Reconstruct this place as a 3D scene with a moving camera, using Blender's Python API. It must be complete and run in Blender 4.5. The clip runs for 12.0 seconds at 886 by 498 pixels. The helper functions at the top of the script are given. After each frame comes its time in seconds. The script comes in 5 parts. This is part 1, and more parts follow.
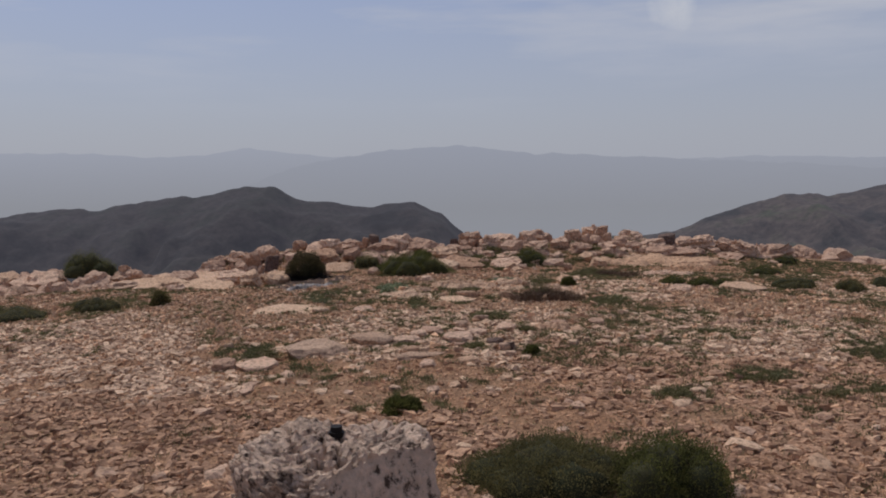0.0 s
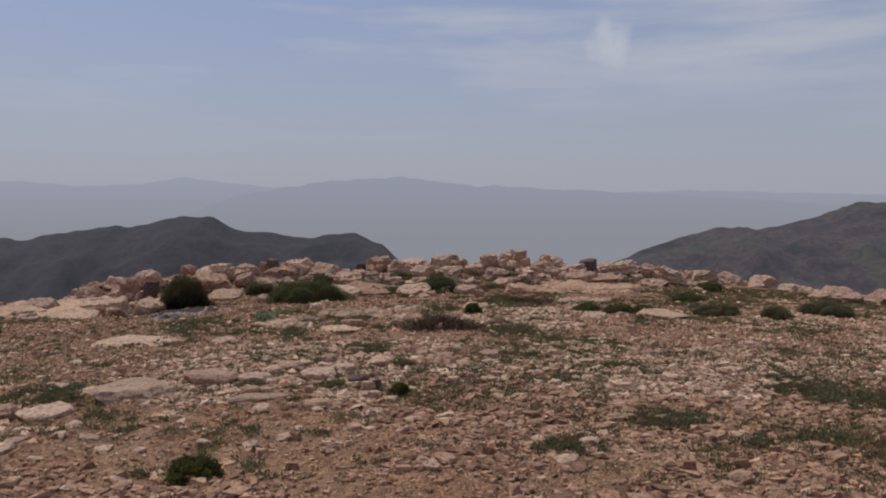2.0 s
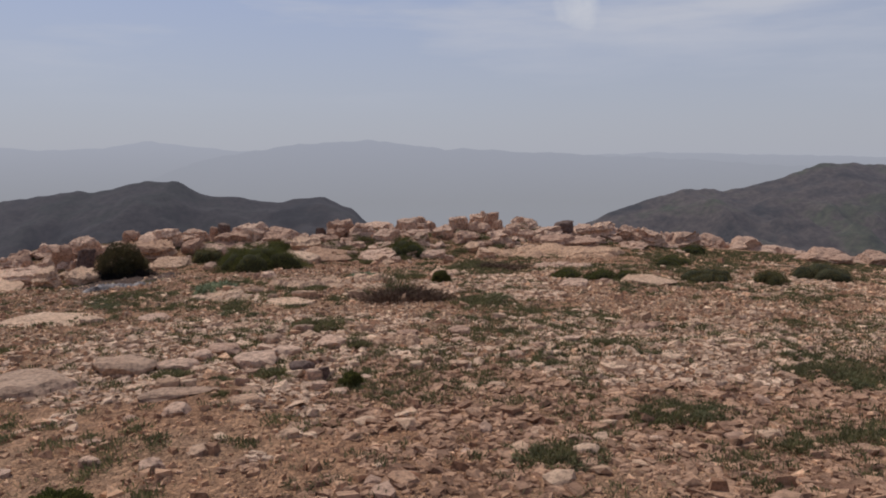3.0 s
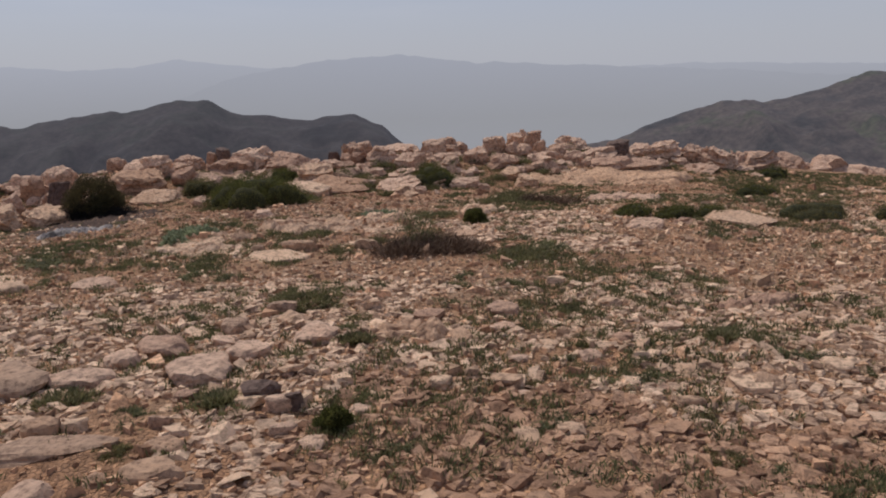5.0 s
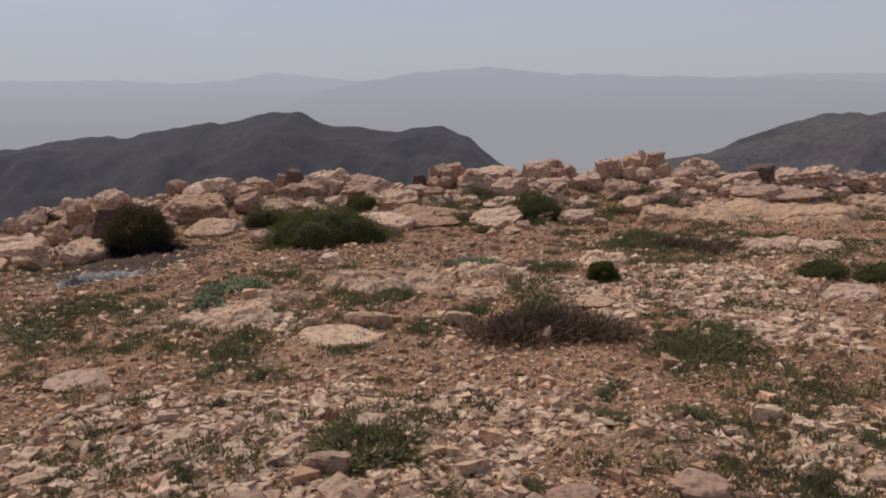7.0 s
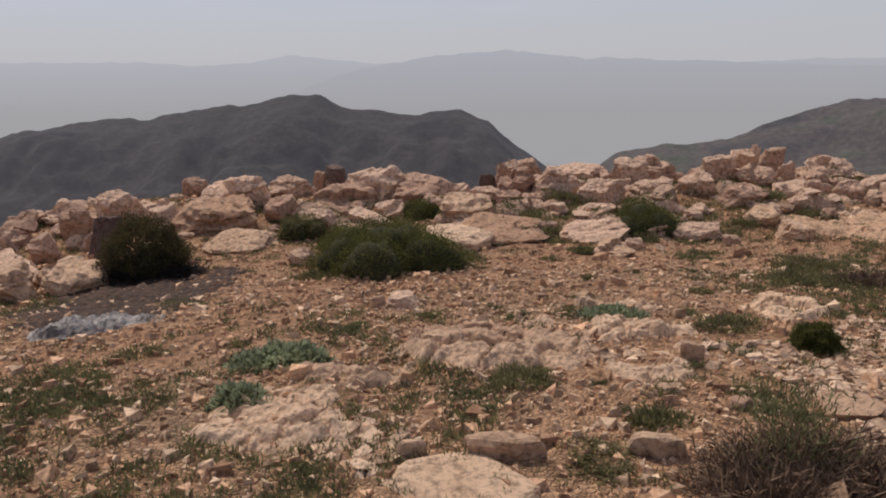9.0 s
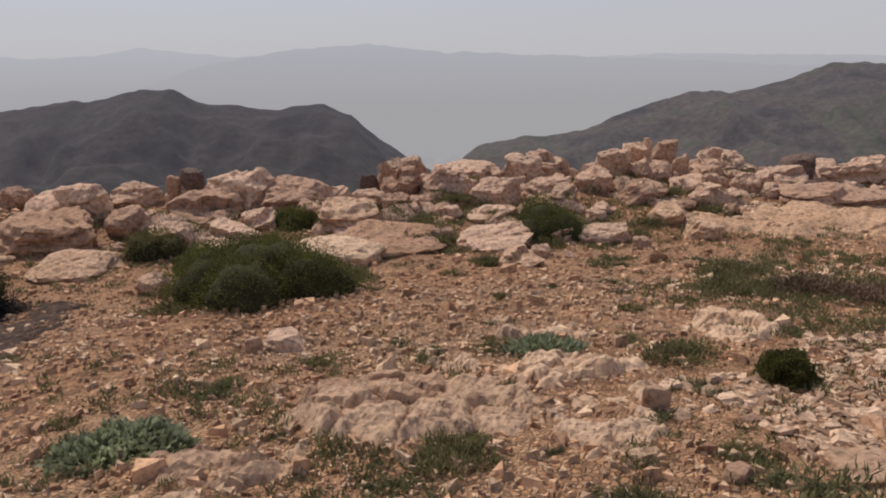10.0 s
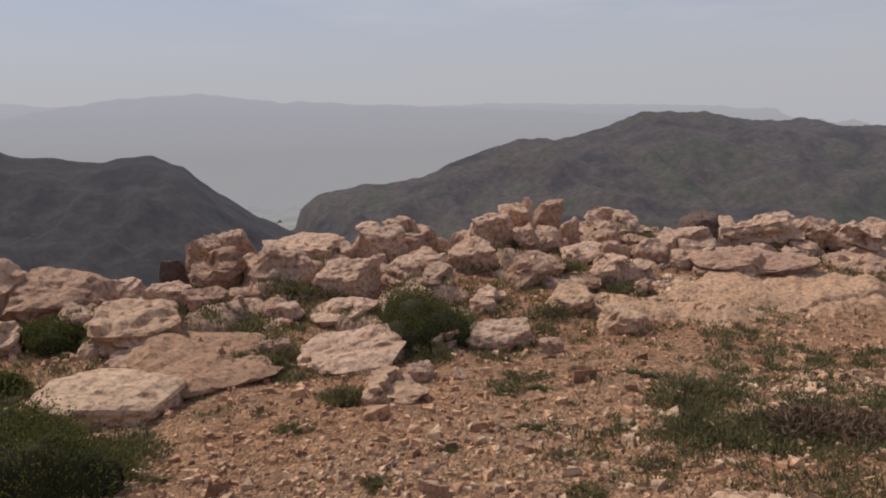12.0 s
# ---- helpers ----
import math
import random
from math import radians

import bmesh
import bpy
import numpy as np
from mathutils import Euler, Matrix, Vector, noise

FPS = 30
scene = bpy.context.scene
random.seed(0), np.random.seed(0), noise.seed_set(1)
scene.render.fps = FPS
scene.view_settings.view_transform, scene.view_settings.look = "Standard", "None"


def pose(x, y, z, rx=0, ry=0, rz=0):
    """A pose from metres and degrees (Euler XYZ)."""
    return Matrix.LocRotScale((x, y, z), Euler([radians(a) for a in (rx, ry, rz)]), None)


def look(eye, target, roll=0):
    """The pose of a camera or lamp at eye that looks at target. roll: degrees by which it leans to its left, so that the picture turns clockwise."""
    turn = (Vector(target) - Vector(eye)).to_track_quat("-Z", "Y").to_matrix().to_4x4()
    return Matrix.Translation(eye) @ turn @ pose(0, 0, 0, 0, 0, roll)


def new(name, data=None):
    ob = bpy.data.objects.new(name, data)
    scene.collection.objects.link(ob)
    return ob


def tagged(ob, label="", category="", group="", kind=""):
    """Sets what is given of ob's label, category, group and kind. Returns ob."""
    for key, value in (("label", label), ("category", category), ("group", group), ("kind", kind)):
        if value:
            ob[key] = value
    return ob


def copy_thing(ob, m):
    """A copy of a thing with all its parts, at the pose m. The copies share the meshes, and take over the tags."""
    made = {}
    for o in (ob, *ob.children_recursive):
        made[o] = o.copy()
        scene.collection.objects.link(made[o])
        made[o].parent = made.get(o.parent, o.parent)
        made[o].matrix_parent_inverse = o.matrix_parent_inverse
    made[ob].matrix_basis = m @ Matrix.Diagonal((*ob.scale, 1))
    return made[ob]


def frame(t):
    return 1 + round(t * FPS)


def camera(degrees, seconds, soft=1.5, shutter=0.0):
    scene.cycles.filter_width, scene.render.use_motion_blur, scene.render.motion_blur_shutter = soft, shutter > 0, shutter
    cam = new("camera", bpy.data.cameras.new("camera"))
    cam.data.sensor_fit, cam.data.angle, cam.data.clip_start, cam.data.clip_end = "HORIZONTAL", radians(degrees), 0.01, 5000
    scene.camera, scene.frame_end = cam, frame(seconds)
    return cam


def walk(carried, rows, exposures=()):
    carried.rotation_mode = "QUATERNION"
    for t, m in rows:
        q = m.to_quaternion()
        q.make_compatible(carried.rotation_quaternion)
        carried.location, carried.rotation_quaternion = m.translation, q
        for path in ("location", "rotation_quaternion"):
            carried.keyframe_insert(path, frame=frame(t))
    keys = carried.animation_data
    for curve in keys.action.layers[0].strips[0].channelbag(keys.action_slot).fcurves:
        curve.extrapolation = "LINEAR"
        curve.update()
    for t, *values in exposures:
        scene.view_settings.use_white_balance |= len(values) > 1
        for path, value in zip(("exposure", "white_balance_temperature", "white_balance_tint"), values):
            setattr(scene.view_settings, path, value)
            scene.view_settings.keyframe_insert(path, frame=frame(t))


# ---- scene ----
cam = camera(60.0, 12.0, soft=1.9)
PATH = [
    (0, (0.027, 0.27, 1.92), (0.031, 2.261, 1.732), -0.5),
    (0.5, (0.199, 0.707, 1.821), (0.25, 2.702, 1.702), 0.0),
    (1, (0.441, 0.984, 1.749), (0.566, 2.979, 1.687), 1.1),
    (1.5, (0.656, 1.269, 1.708), (0.864, 3.252, 1.554), 1.0),
    (2, (0.819, 1.651, 1.66), (0.976, 3.642, 1.553), -0.0),
    (2.5, (0.892, 2.138, 1.633), (1.072, 4.126, 1.51), -0.2),
    (3, (0.986, 2.815, 1.569), (1.22, 4.791, 1.367), -0.3),
    (3.2, (1.025, 3.043, 1.587), (1.277, 5.012, 1.343), -0.3),
    (4.8, (1.194, 4.79, 1.528), (1.375, 6.738, 1.109), -1.1),
    (5, (1.219, 4.988, 1.52), (1.364, 6.939, 1.105), -1.2),
    (5.5, (1.232, 5.477, 1.525), (1.3, 7.429, 1.098), -1.8),
    (6, (1.237, 5.979, 1.549), (1.271, 7.93, 1.112), -2.2),
    (6.5, (1.213, 6.454, 1.559), (1.208, 8.411, 1.145), -2.2),
    (7, (1.106, 7.061, 1.539), (1.033, 9.023, 1.158), -1.2),
    (7.5, (0.916, 7.68, 1.516), (0.761, 9.643, 1.164), -1.2),
    (7.7, (0.829, 7.922, 1.505), (0.638, 9.882, 1.157), -1.1),
    (9.3, (0.258, 9.354, 1.542), (0.202, 11.301, 1.09), -0.7),
    (9.5, (0.205, 9.531, 1.531), (0.231, 11.476, 1.064), -0.25),
    (10, (0.174, 10.117, 1.495), (0.396, 12.055, 1.054), -1.0),
    (10.5, (0.177, 10.643, 1.438), (0.602, 12.562, 1.069), -1.5),
    (11, (0.259, 11.106, 1.422), (0.817, 12.986, 1.029), -2.0),
    (11.5, (0.377, 11.669, 1.476), (1.002, 13.527, 1.08), -1.5),
    (12, (0.487, 12.172, 1.488), (1.112, 14.043, 1.161), -1.3),
]
EXPOSURES = [(0.0, -0.32, 6300, 10), (0.5, -0.46, 6300, 10), (1.0, -0.52, 6200, 10), (1.5, -0.28, 6300, 10), (2.0, -0.36, 6250, 10), (2.5, -0.52, 6200, 10), (3.0, -0.20, 6350, 10),
             (3.2, -0.16, 6350, 10), (5.0, -0.12, 6450, 10), (5.5, -0.03, 6500, 10), (6.0, 0.08, 6380, 10), (6.5, 0.05, 6500, 10), (7.0, -0.10, 6550, 10), (7.7, -0.16, 6550, 10),
             (9.5, 0.12, 6850, 10), (10.5, 0.08, 6850, 10), (11.0, 0.10, 6850, 10), (11.5, 0.06, 6850, 10), (12.0, -0.06, 6750, 10)]
walk(cam, [(t, look(eye, target, roll)) for t, eye, target, roll in PATH], EXPOSURES)

# ---- sky and sun: thin high haze, sun high ahead and to the left ----
SUN_UP, SUN_TURN = 58.0, -42.0
PUFF = (0.2808, 0.9378, 0.2044)
world = bpy.data.worlds.new("sky")
scene.world = world
world.use_nodes = True
wn, wl = world.node_tree.nodes, world.node_tree.links
wn.clear()
sky = wn.new("ShaderNodeTexSky")
sky.sky_type, sky.sun_disc = "NISHITA", False
sky.sun_elevation, sky.sun_rotation = radians(SUN_UP), radians(SUN_TURN)
sky.altitude, sky.air_density, sky.dust_density, sky.ozone_density = 1400, 1.3, 1.2, 2.5
coord = wn.new("ShaderNodeTexCoord")
split = wn.new("ShaderNodeSeparateXYZ")
wl.new(coord.outputs["Generated"], split.inputs[0])
haze_ramp = wn.new("ShaderNodeValToRGB")          # haze thins upwards
haze_ramp.color_ramp.elements[0].position, haze_ramp.color_ramp.elements[0].color = 0.0, (1, 1, 1, 1)
haze_ramp.color_ramp.elements[1].position, haze_ramp.color_ramp.elements[1].color = 0.36, (0.30, 0.30, 0.30, 1)
wl.new(split.outputs["Z"], haze_ramp.inputs[0])
haze = wn.new("ShaderNodeMixRGB")
haze.inputs[2].default_value = (4.45, 4.6, 5.15, 1)
wl.new(haze_ramp.outputs[0], haze.inputs[0])
tint = wn.new("ShaderNodeMixRGB")
tint.blend_type, tint.inputs[0].default_value, tint.inputs[2].default_value = "MULTIPLY", 1.0, (1.05, 0.98, 1.16, 1)
wl.new(sky.outputs[0], tint.inputs[1])
wl.new(tint.outputs[0], haze.inputs[1])
stretch = wn.new("ShaderNodeMapping")
stretch.inputs["Scale"].default_value = (1.6, 1.6, 11.0)
stretch.inputs["Rotation"].default_value = (0.0, 0.13, 0.0)
wl.new(coord.outputs["Generated"], stretch.inputs[0])
streak = wn.new("ShaderNodeTexNoise")
streak.inputs["Scale"].default_value, streak.inputs["Detail"].default_value, streak.inputs["Roughness"].default_value = 1.7, 6, 0.55
wl.new(stretch.outputs[0], streak.inputs["Vector"])
streak_ramp = wn.new("ShaderNodeValToRGB")
streak_ramp.color_ramp.elements[0].position, streak_ramp.color_ramp.elements[0].color = 0.45, (0, 0, 0, 1)
streak_ramp.color_ramp.elements[1].position, streak_ramp.color_ramp.elements[1].color = 0.68, (0.85, 0.85, 0.85, 1)
wl.new(streak.outputs["Fac"], streak_ramp.inputs[0])
cloud = wn.new("ShaderNodeMixRGB")
cloud.inputs[2].default_value = (5.9, 6.0, 6.6, 1)
high = wn.new("ShaderNodeMapRange")                # streaks only higher up
high.inputs["From Min"].default_value, high.inputs["From Max"].default_value = 0.07, 0.20
wl.new(split.outputs["Z"], high.inputs["Value"])
streaks = wn.new("ShaderNodeMath")
streaks.operation = "MULTIPLY"
wl.new(streak_ramp.outputs[0], streaks.inputs[0])
wl.new(high.outputs[0], streaks.inputs[1])
wl.new(streaks.outputs[0], cloud.inputs[0])
wl.new(haze.outputs[0], cloud.inputs[1])
puff_dot = wn.new("ShaderNodeVectorMath")         # one small cloud high over the ridge
puff_dot.operation = "DOT_PRODUCT"
puff_dot.inputs[1].default_value = PUFF
wl.new(coord.outputs["Generated"], puff_dot.inputs[0])
puff_edge = wn.new("ShaderNodeTexNoise")
puff_edge.inputs["Scale"].default_value, puff_edge.inputs["Detail"].default_value = 26, 5
wl.new(coord.outputs["Generated"], puff_edge.inputs["Vector"])
puff_sum = wn.new("ShaderNodeMath")
puff_sum.operation, puff_sum.inputs[1].default_value = "MULTIPLY_ADD", 0.0013
wl.new(puff_edge.outputs["Fac"], puff_sum.inputs[0])
wl.new(puff_dot.outputs["Value"], puff_sum.inputs[2])
puff_fade = wn.new("ShaderNodeMapRange")
puff_fade.inputs["From Min"].default_value, puff_fade.inputs["From Max"].default_value, puff_fade.inputs["To Max"].default_value = 1.00025, 1.0007, 0.55
wl.new(puff_sum.outputs[0], puff_fade.inputs["Value"])
puff = wn.new("ShaderNodeMixRGB")
puff.inputs[2].default_value = (7.2, 7.2, 7.4, 1)
wl.new(puff_fade.outputs[0], puff.inputs[0])
wl.new(cloud.outputs[0], puff.inputs[1])
back = wn.new("ShaderNodeBackground")
back.inputs["Strength"].default_value = 0.10
wl.new(puff.outputs[0], back.inputs["Color"])
wout = wn.new("ShaderNodeOutputWorld")
wl.new(back.outputs[0], wout.inputs["Surface"])
sun = new("sun", bpy.data.lights.new("sun", "SUN"))
sun.data.energy, sun.data.angle, sun.data.color = 3.1, radians(2.0), (1.0, 0.94, 0.86)
sx, sy = math.sin(radians(SUN_TURN)) * math.cos(radians(SUN_UP)), math.cos(radians(SUN_TURN)) * math.cos(radians(SUN_UP))
sun.matrix_world = look((sx * 50, sy * 50, math.sin(radians(SUN_UP)) * 50), (0, 0, 0))


# ---- materials ----
def shader(name, rough=0.9):
    m = bpy.data.materials.new(name)
    m.use_nodes = True
    n = m.node_tree.nodes
    b = n["Principled BSDF"]
    b.inputs["Roughness"].default_value = rough
    b.inputs["Specular IOR Level"].default_value = 0.25
    return m, n, m.node_tree.links, b


def noise_node(n, links, vec, scale, detail=6, rough=0.6):
    t = n.new("ShaderNodeTexNoise")
    t.inputs["Scale"].default_value, t.inputs["Detail"].default_value, t.inputs["Roughness"].default_value = scale, detail, rough
    links.new(vec, t.inputs["Vector"])
    return t.outputs["Fac"]


def ramp(n, links, fac, stops):
    r = n.new("ShaderNodeValToRGB")
    e = r.color_ramp.elements
    while len(e) < len(stops):
        e.new(0.5)
    for k, (p, c) in enumerate(stops):
        e[k].position, e[k].color = p, (*c, 1)
    links.new(fac, r.inputs[0])
    return r.outputs[0]


def mix(n, links, fac, a, b, mode="MIX"):
    m = n.new("ShaderNodeMixRGB")
    m.blend_type = mode
    for k, v in ((0, fac), (1, a), (2, b)):
        if isinstance(v, (int, float)):
            m.inputs[k].default_value = v
        elif isinstance(v, tuple):
            m.inputs[k].default_value = (*v, 1)
        else:
            links.new(v, m.inputs[k])
    return m.outputs[0]


def bump(n, links, b, height, strength, distance):
    u = n.new("ShaderNodeBump")
    u.inputs["Strength"].default_value, u.inputs["Distance"].default_value = strength, distance
    links.new(height, u.inputs["Height"])
    links.new(u.outputs[0], b.inputs["Normal"])


def stone_material(name, light, mid, dark, stain=0.5, per="object"):
    m, n, links, b = shader(name, 0.92)
    pos = n.new("ShaderNodeNewGeometry")
    p = pos.outputs["Position"]
    broad = noise_node(n, links, p, 2.3, 5)
    fine = noise_node(n, links, p, 26, 8, 0.7)
    col = ramp(n, links, broad, [(0.30, mid), (0.55, light), (0.75, mid)])
    grain = ramp(n, links, fine, [(0.34, (0.38, 0.36, 0.36)), (0.52, (1, 1, 1)), (0.75, (1.15, 1.13, 1.1))])
    col = mix(n, links, 1.0, col, grain, "MULTIPLY")
    spots = ramp(n, links, noise_node(n, links, p, 5.0, 8, 0.72), [(0.54, (0, 0, 0)), (0.70, (stain, stain, stain))])
    col = mix(n, links, spots, col, dark)
    if per == "object":
        rnd = n.new("ShaderNodeObjectInfo").outputs["Random"]
    else:
        rnd = pos.outputs["Random Per Island"]
    low, high = ((0.50, 0.43, 0.39), (1.30, 1.26, 1.20)) if per == "island" else ((0.76, 0.68, 0.63), (1.16, 1.13, 1.08))
    tone = ramp(n, links, rnd, [(0.0, low), (0.5, (0.98, 0.95, 0.92)), (1.0, high)])
    col = mix(n, links, 1.0, col, tone, "MULTIPLY")
    links.new(col, b.inputs["Base Color"])
    pits = noise_node(n, links, p, 55, 8, 0.75)
    bump(n, links, b, mix(n, links, 0.5, fine, pits), 0.9, 0.03)
    return m


ROCK = stone_material("limestone", (0.60, 0.415, 0.305), (0.53, 0.345, 0.245), (0.24, 0.155, 0.115), 0.5)
OCHRE = stone_material("ochre_bedrock", (0.575, 0.375, 0.245), (0.51, 0.315, 0.195), (0.30, 0.18, 0.115), 0.5)
BED = stone_material("bedrock_limestone", (0.61, 0.415, 0.285), (0.53, 0.345, 0.225), (0.26, 0.15, 0.095), 0.5)
# dark stone: shadow on rock faces put into the colour
DARK = stone_material("shade_dark_stone", (0.17, 0.115, 0.095), (0.115, 0.08, 0.065), (0.04, 0.03, 0.027), 0.6)
PALE = stone_material("pale_stone", (0.66, 0.465, 0.325), (0.60, 0.405, 0.272), (0.38, 0.245, 0.16), 0.4)
GREY = stone_material("grey_stone", (0.53, 0.37, 0.265), (0.46, 0.305, 0.21), (0.19, 0.122, 0.088), 0.5)
GRAVEL = stone_material("reddish_gravel", (0.68, 0.425, 0.27), (0.57, 0.33, 0.195), (0.20, 0.115, 0.075), 0.45, "island")
CHIPS = stone_material("beige_stone_chips", (0.69, 0.495, 0.355), (0.59, 0.40, 0.272), (0.22, 0.14, 0.10), 0.45, "island")
REDCHIPS = stone_material("reddish_stone_plates", (0.49, 0.305, 0.20), (0.41, 0.242, 0.15), (0.14, 0.085, 0.058), 0.5, "island")
GRIT = stone_material("pale_gravel_chips", (0.74, 0.53, 0.365), (0.62, 0.415, 0.27), (0.20, 0.125, 0.085), 0.4, "island")


def concrete_material():
    m, n, links, b = shader("pitted_concrete", 0.95)
    p = n.new("ShaderNodeNewGeometry").outputs["Position"]
    col = ramp(n, links, noise_node(n, links, p, 7, 6), [(0.3, (0.64, 0.455, 0.33)), (0.55, (0.80, 0.585, 0.44)), (0.75, (0.60, 0.425, 0.31))])
    pit = ramp(n, links, noise_node(n, links, p, 34, 5, 0.65), [(0.36, (0.12, 0.105, 0.10)), (0.46, (0.85, 0.85, 0.85)), (0.7, (1.15, 1.15, 1.15))])
    col = mix(n, links, 1.0, col, pit, "MULTIPLY")
    lichen = ramp(n, links, noise_node(n, links, p, 8, 6, 0.7), [(0.54, (0, 0, 0)), (0.68, (0.75, 0.75, 0.75))])
    links.new(mix(n, links, lichen, col, (0.12, 0.095, 0.08)), b.inputs["Base Color"])
    bump(n, links, b, noise_node(n, links, p, 34, 8, 0.7), 1.0, 0.03)
    return m


CONCRETE = concrete_material()


def ground_material():
    m, n, links, b = shader("stony_soil", 0.95)
    p = n.new("ShaderNodeNewGeometry").outputs["Position"]
    soil = ramp(n, links, noise_node(n, links, p, 0.55, 6), [(0.32, (0.35, 0.19, 0.106)), (0.5, (0.41, 0.24, 0.14)), (0.68, (0.37, 0.24, 0.152))])
    cell = n.new("ShaderNodeTexVoronoi")
    cell.inputs["Scale"].default_value = 38
    links.new(p, cell.inputs["Vector"])
    chips = ramp(n, links, cell.outputs["Color"], [(0.0, (0.38, 0.34, 0.32)), (0.5, (1, 1, 1)), (1.0, (1.6, 1.55, 1.5))])
    col = mix(n, links, 0.8, soil, chips, "MULTIPLY")
    dust = ramp(n, links, noise_node(n, links, p, 14, 8, 0.7), [(0.35, (0.65, 0.62, 0.6)), (0.65, (1.1, 1.08, 1.05))])
    col = mix(n, links, 1.0, col, dust, "MULTIPLY")
    far = n.new("ShaderNodeVectorMath")
    far.operation = "LENGTH"
    links.new(p, far.inputs[0])
    away = n.new("ShaderNodeMapRange")
    away.inputs["From Min"].default_value, away.inputs["From Max"].default_value = 30, 300
    links.new(far.outputs["Value"], away.inputs["Value"])
    scrub = ramp(n, links, noise_node(n, links, p, 0.006, 8, 0.65), [(0.38, (0.09, 0.10, 0.06)), (0.52, (0.34, 0.31, 0.22)), (0.64, (0.12, 0.14, 0.07))])
    col = mix(n, links, away.outputs[0], col, scrub)
    links.new(col, b.inputs["Base Color"])
    edge = n.new("ShaderNodeTexVoronoi")
    edge.feature = "DISTANCE_TO_EDGE"
    edge.inputs["Scale"].default_value = 38
    links.new(p, edge.inputs["Vector"])
    bump(n, links, b, mix(n, links, 0.4, ramp(n, links, edge.outputs["Distance"], [(0.0, (0, 0, 0)), (0.25, (1, 1, 1))]), noise_node(n, links, p, 60, 6, 0.7)), 1.0, 0.02)
    # the far ground gets the painted haze too
    painted_haze(m, n, links, b)
    return m


def painted_haze(m, n, links, b, near=600.0, reach=3600.0, most=0.84, colour=(0.330, 0.336, 0.358), low=None):
    """Painted haze: a glow mixed in that grows with the way from the plateau."""
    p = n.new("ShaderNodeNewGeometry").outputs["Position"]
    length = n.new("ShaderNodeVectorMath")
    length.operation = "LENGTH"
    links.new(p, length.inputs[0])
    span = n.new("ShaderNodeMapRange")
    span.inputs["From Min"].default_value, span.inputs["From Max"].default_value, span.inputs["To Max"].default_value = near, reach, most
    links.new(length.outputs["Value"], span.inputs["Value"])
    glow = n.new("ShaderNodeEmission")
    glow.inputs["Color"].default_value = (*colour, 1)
    if low:                                        # greyer haze colour painted low over the valley floor
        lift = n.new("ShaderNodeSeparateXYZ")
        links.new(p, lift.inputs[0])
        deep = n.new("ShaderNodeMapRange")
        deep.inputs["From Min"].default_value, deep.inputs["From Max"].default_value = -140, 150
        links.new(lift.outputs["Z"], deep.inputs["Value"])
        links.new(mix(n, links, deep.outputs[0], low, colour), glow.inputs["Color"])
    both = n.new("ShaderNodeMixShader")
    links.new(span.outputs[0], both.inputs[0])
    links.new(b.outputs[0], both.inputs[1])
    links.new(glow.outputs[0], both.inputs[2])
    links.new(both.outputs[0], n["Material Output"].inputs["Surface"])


def mountain_material(name, bare, scrub, green, **air):
    m, n, links, b = shader(name, 1.0)
    p = n.new("ShaderNodeNewGeometry").outputs["Position"]
    patch = noise_node(n, links, p, 0.0045, 9, 0.68)
    col = ramp(n, links, patch, [(0.36, scrub), (0.5, bare), (0.60, green), (0.72, scrub)])
    speck = ramp(n, links, noise_node(n, links, p, 0.05, 8, 0.7), [(0.35, (0.55, 0.55, 0.55)), (0.65, (1.3, 1.3, 1.25))])
    links.new(mix(n, links, 1.0, col, speck, "MULTIPLY"), b.inputs["Base Color"])
    painted_haze(m, n, links, b, **air)
    return m


def leaf_material(name, a, c, rough=0.7, thin=0.4):
    m, n, links, b = shader(name, rough)
    g = n.new("ShaderNodeNewGeometry")
    col = ramp(n, links, g.outputs["Random Per Island"], [(0.0, a), (1.0, c)])
    tone = ramp(n, links, noise_node(n, links, g.outputs["Position"], 7, 4), [(0.3, (0.6, 0.6, 0.6)), (0.7, (1.2, 1.2, 1.1))])
    col = mix(n, links, 1.0, col, tone, "MULTIPLY")
    links.new(col, b.inputs["Base Color"])
    if thin:                                       # light passes through thin leaves
        lit = n.new("ShaderNodeBsdfTranslucent")
        links.new(col, lit.inputs["Color"])
        both = n.new("ShaderNodeMixShader")
        both.inputs[0].default_value = thin
        links.new(b.outputs[0], both.inputs[1])
        links.new(lit.outputs[0], both.inputs[2])
        links.new(both.outputs[0], n["Material Output"].inputs["Surface"])
    return m


GREEN = leaf_material("dark_green_leaves", (0.060, 0.066, 0.020), (0.18, 0.175, 0.058))
OLIVE = leaf_material("olive_leaves", (0.095, 0.085, 0.036), (0.23, 0.195, 0.085))
GRASS = leaf_material("grass_blades", (0.105, 0.102, 0.047), (0.225, 0.208, 0.102))
BRIGHT = leaf_material("fresh_grass_blades", (0.094, 0.095, 0.045), (0.19, 0.184, 0.090))
SILVER = leaf_material("silvery_green_leaves", (0.19, 0.215, 0.125), (0.37, 0.40, 0.26))
BROWNED = leaf_material("scorched_olive_leaves", (0.050, 0.042, 0.022), (0.135, 0.108, 0.052))
TWIG = leaf_material("dry_twigs", (0.10, 0.062, 0.042), (0.25, 0.16, 0.11), 0.9, 0)
CHAR = leaf_material("charred_twigs", (0.008, 0.007, 0.007), (0.032, 0.026, 0.024), 0.85, 0)
STRAW = leaf_material("straw_blades", (0.20, 0.16, 0.085), (0.34, 0.28, 0.16))
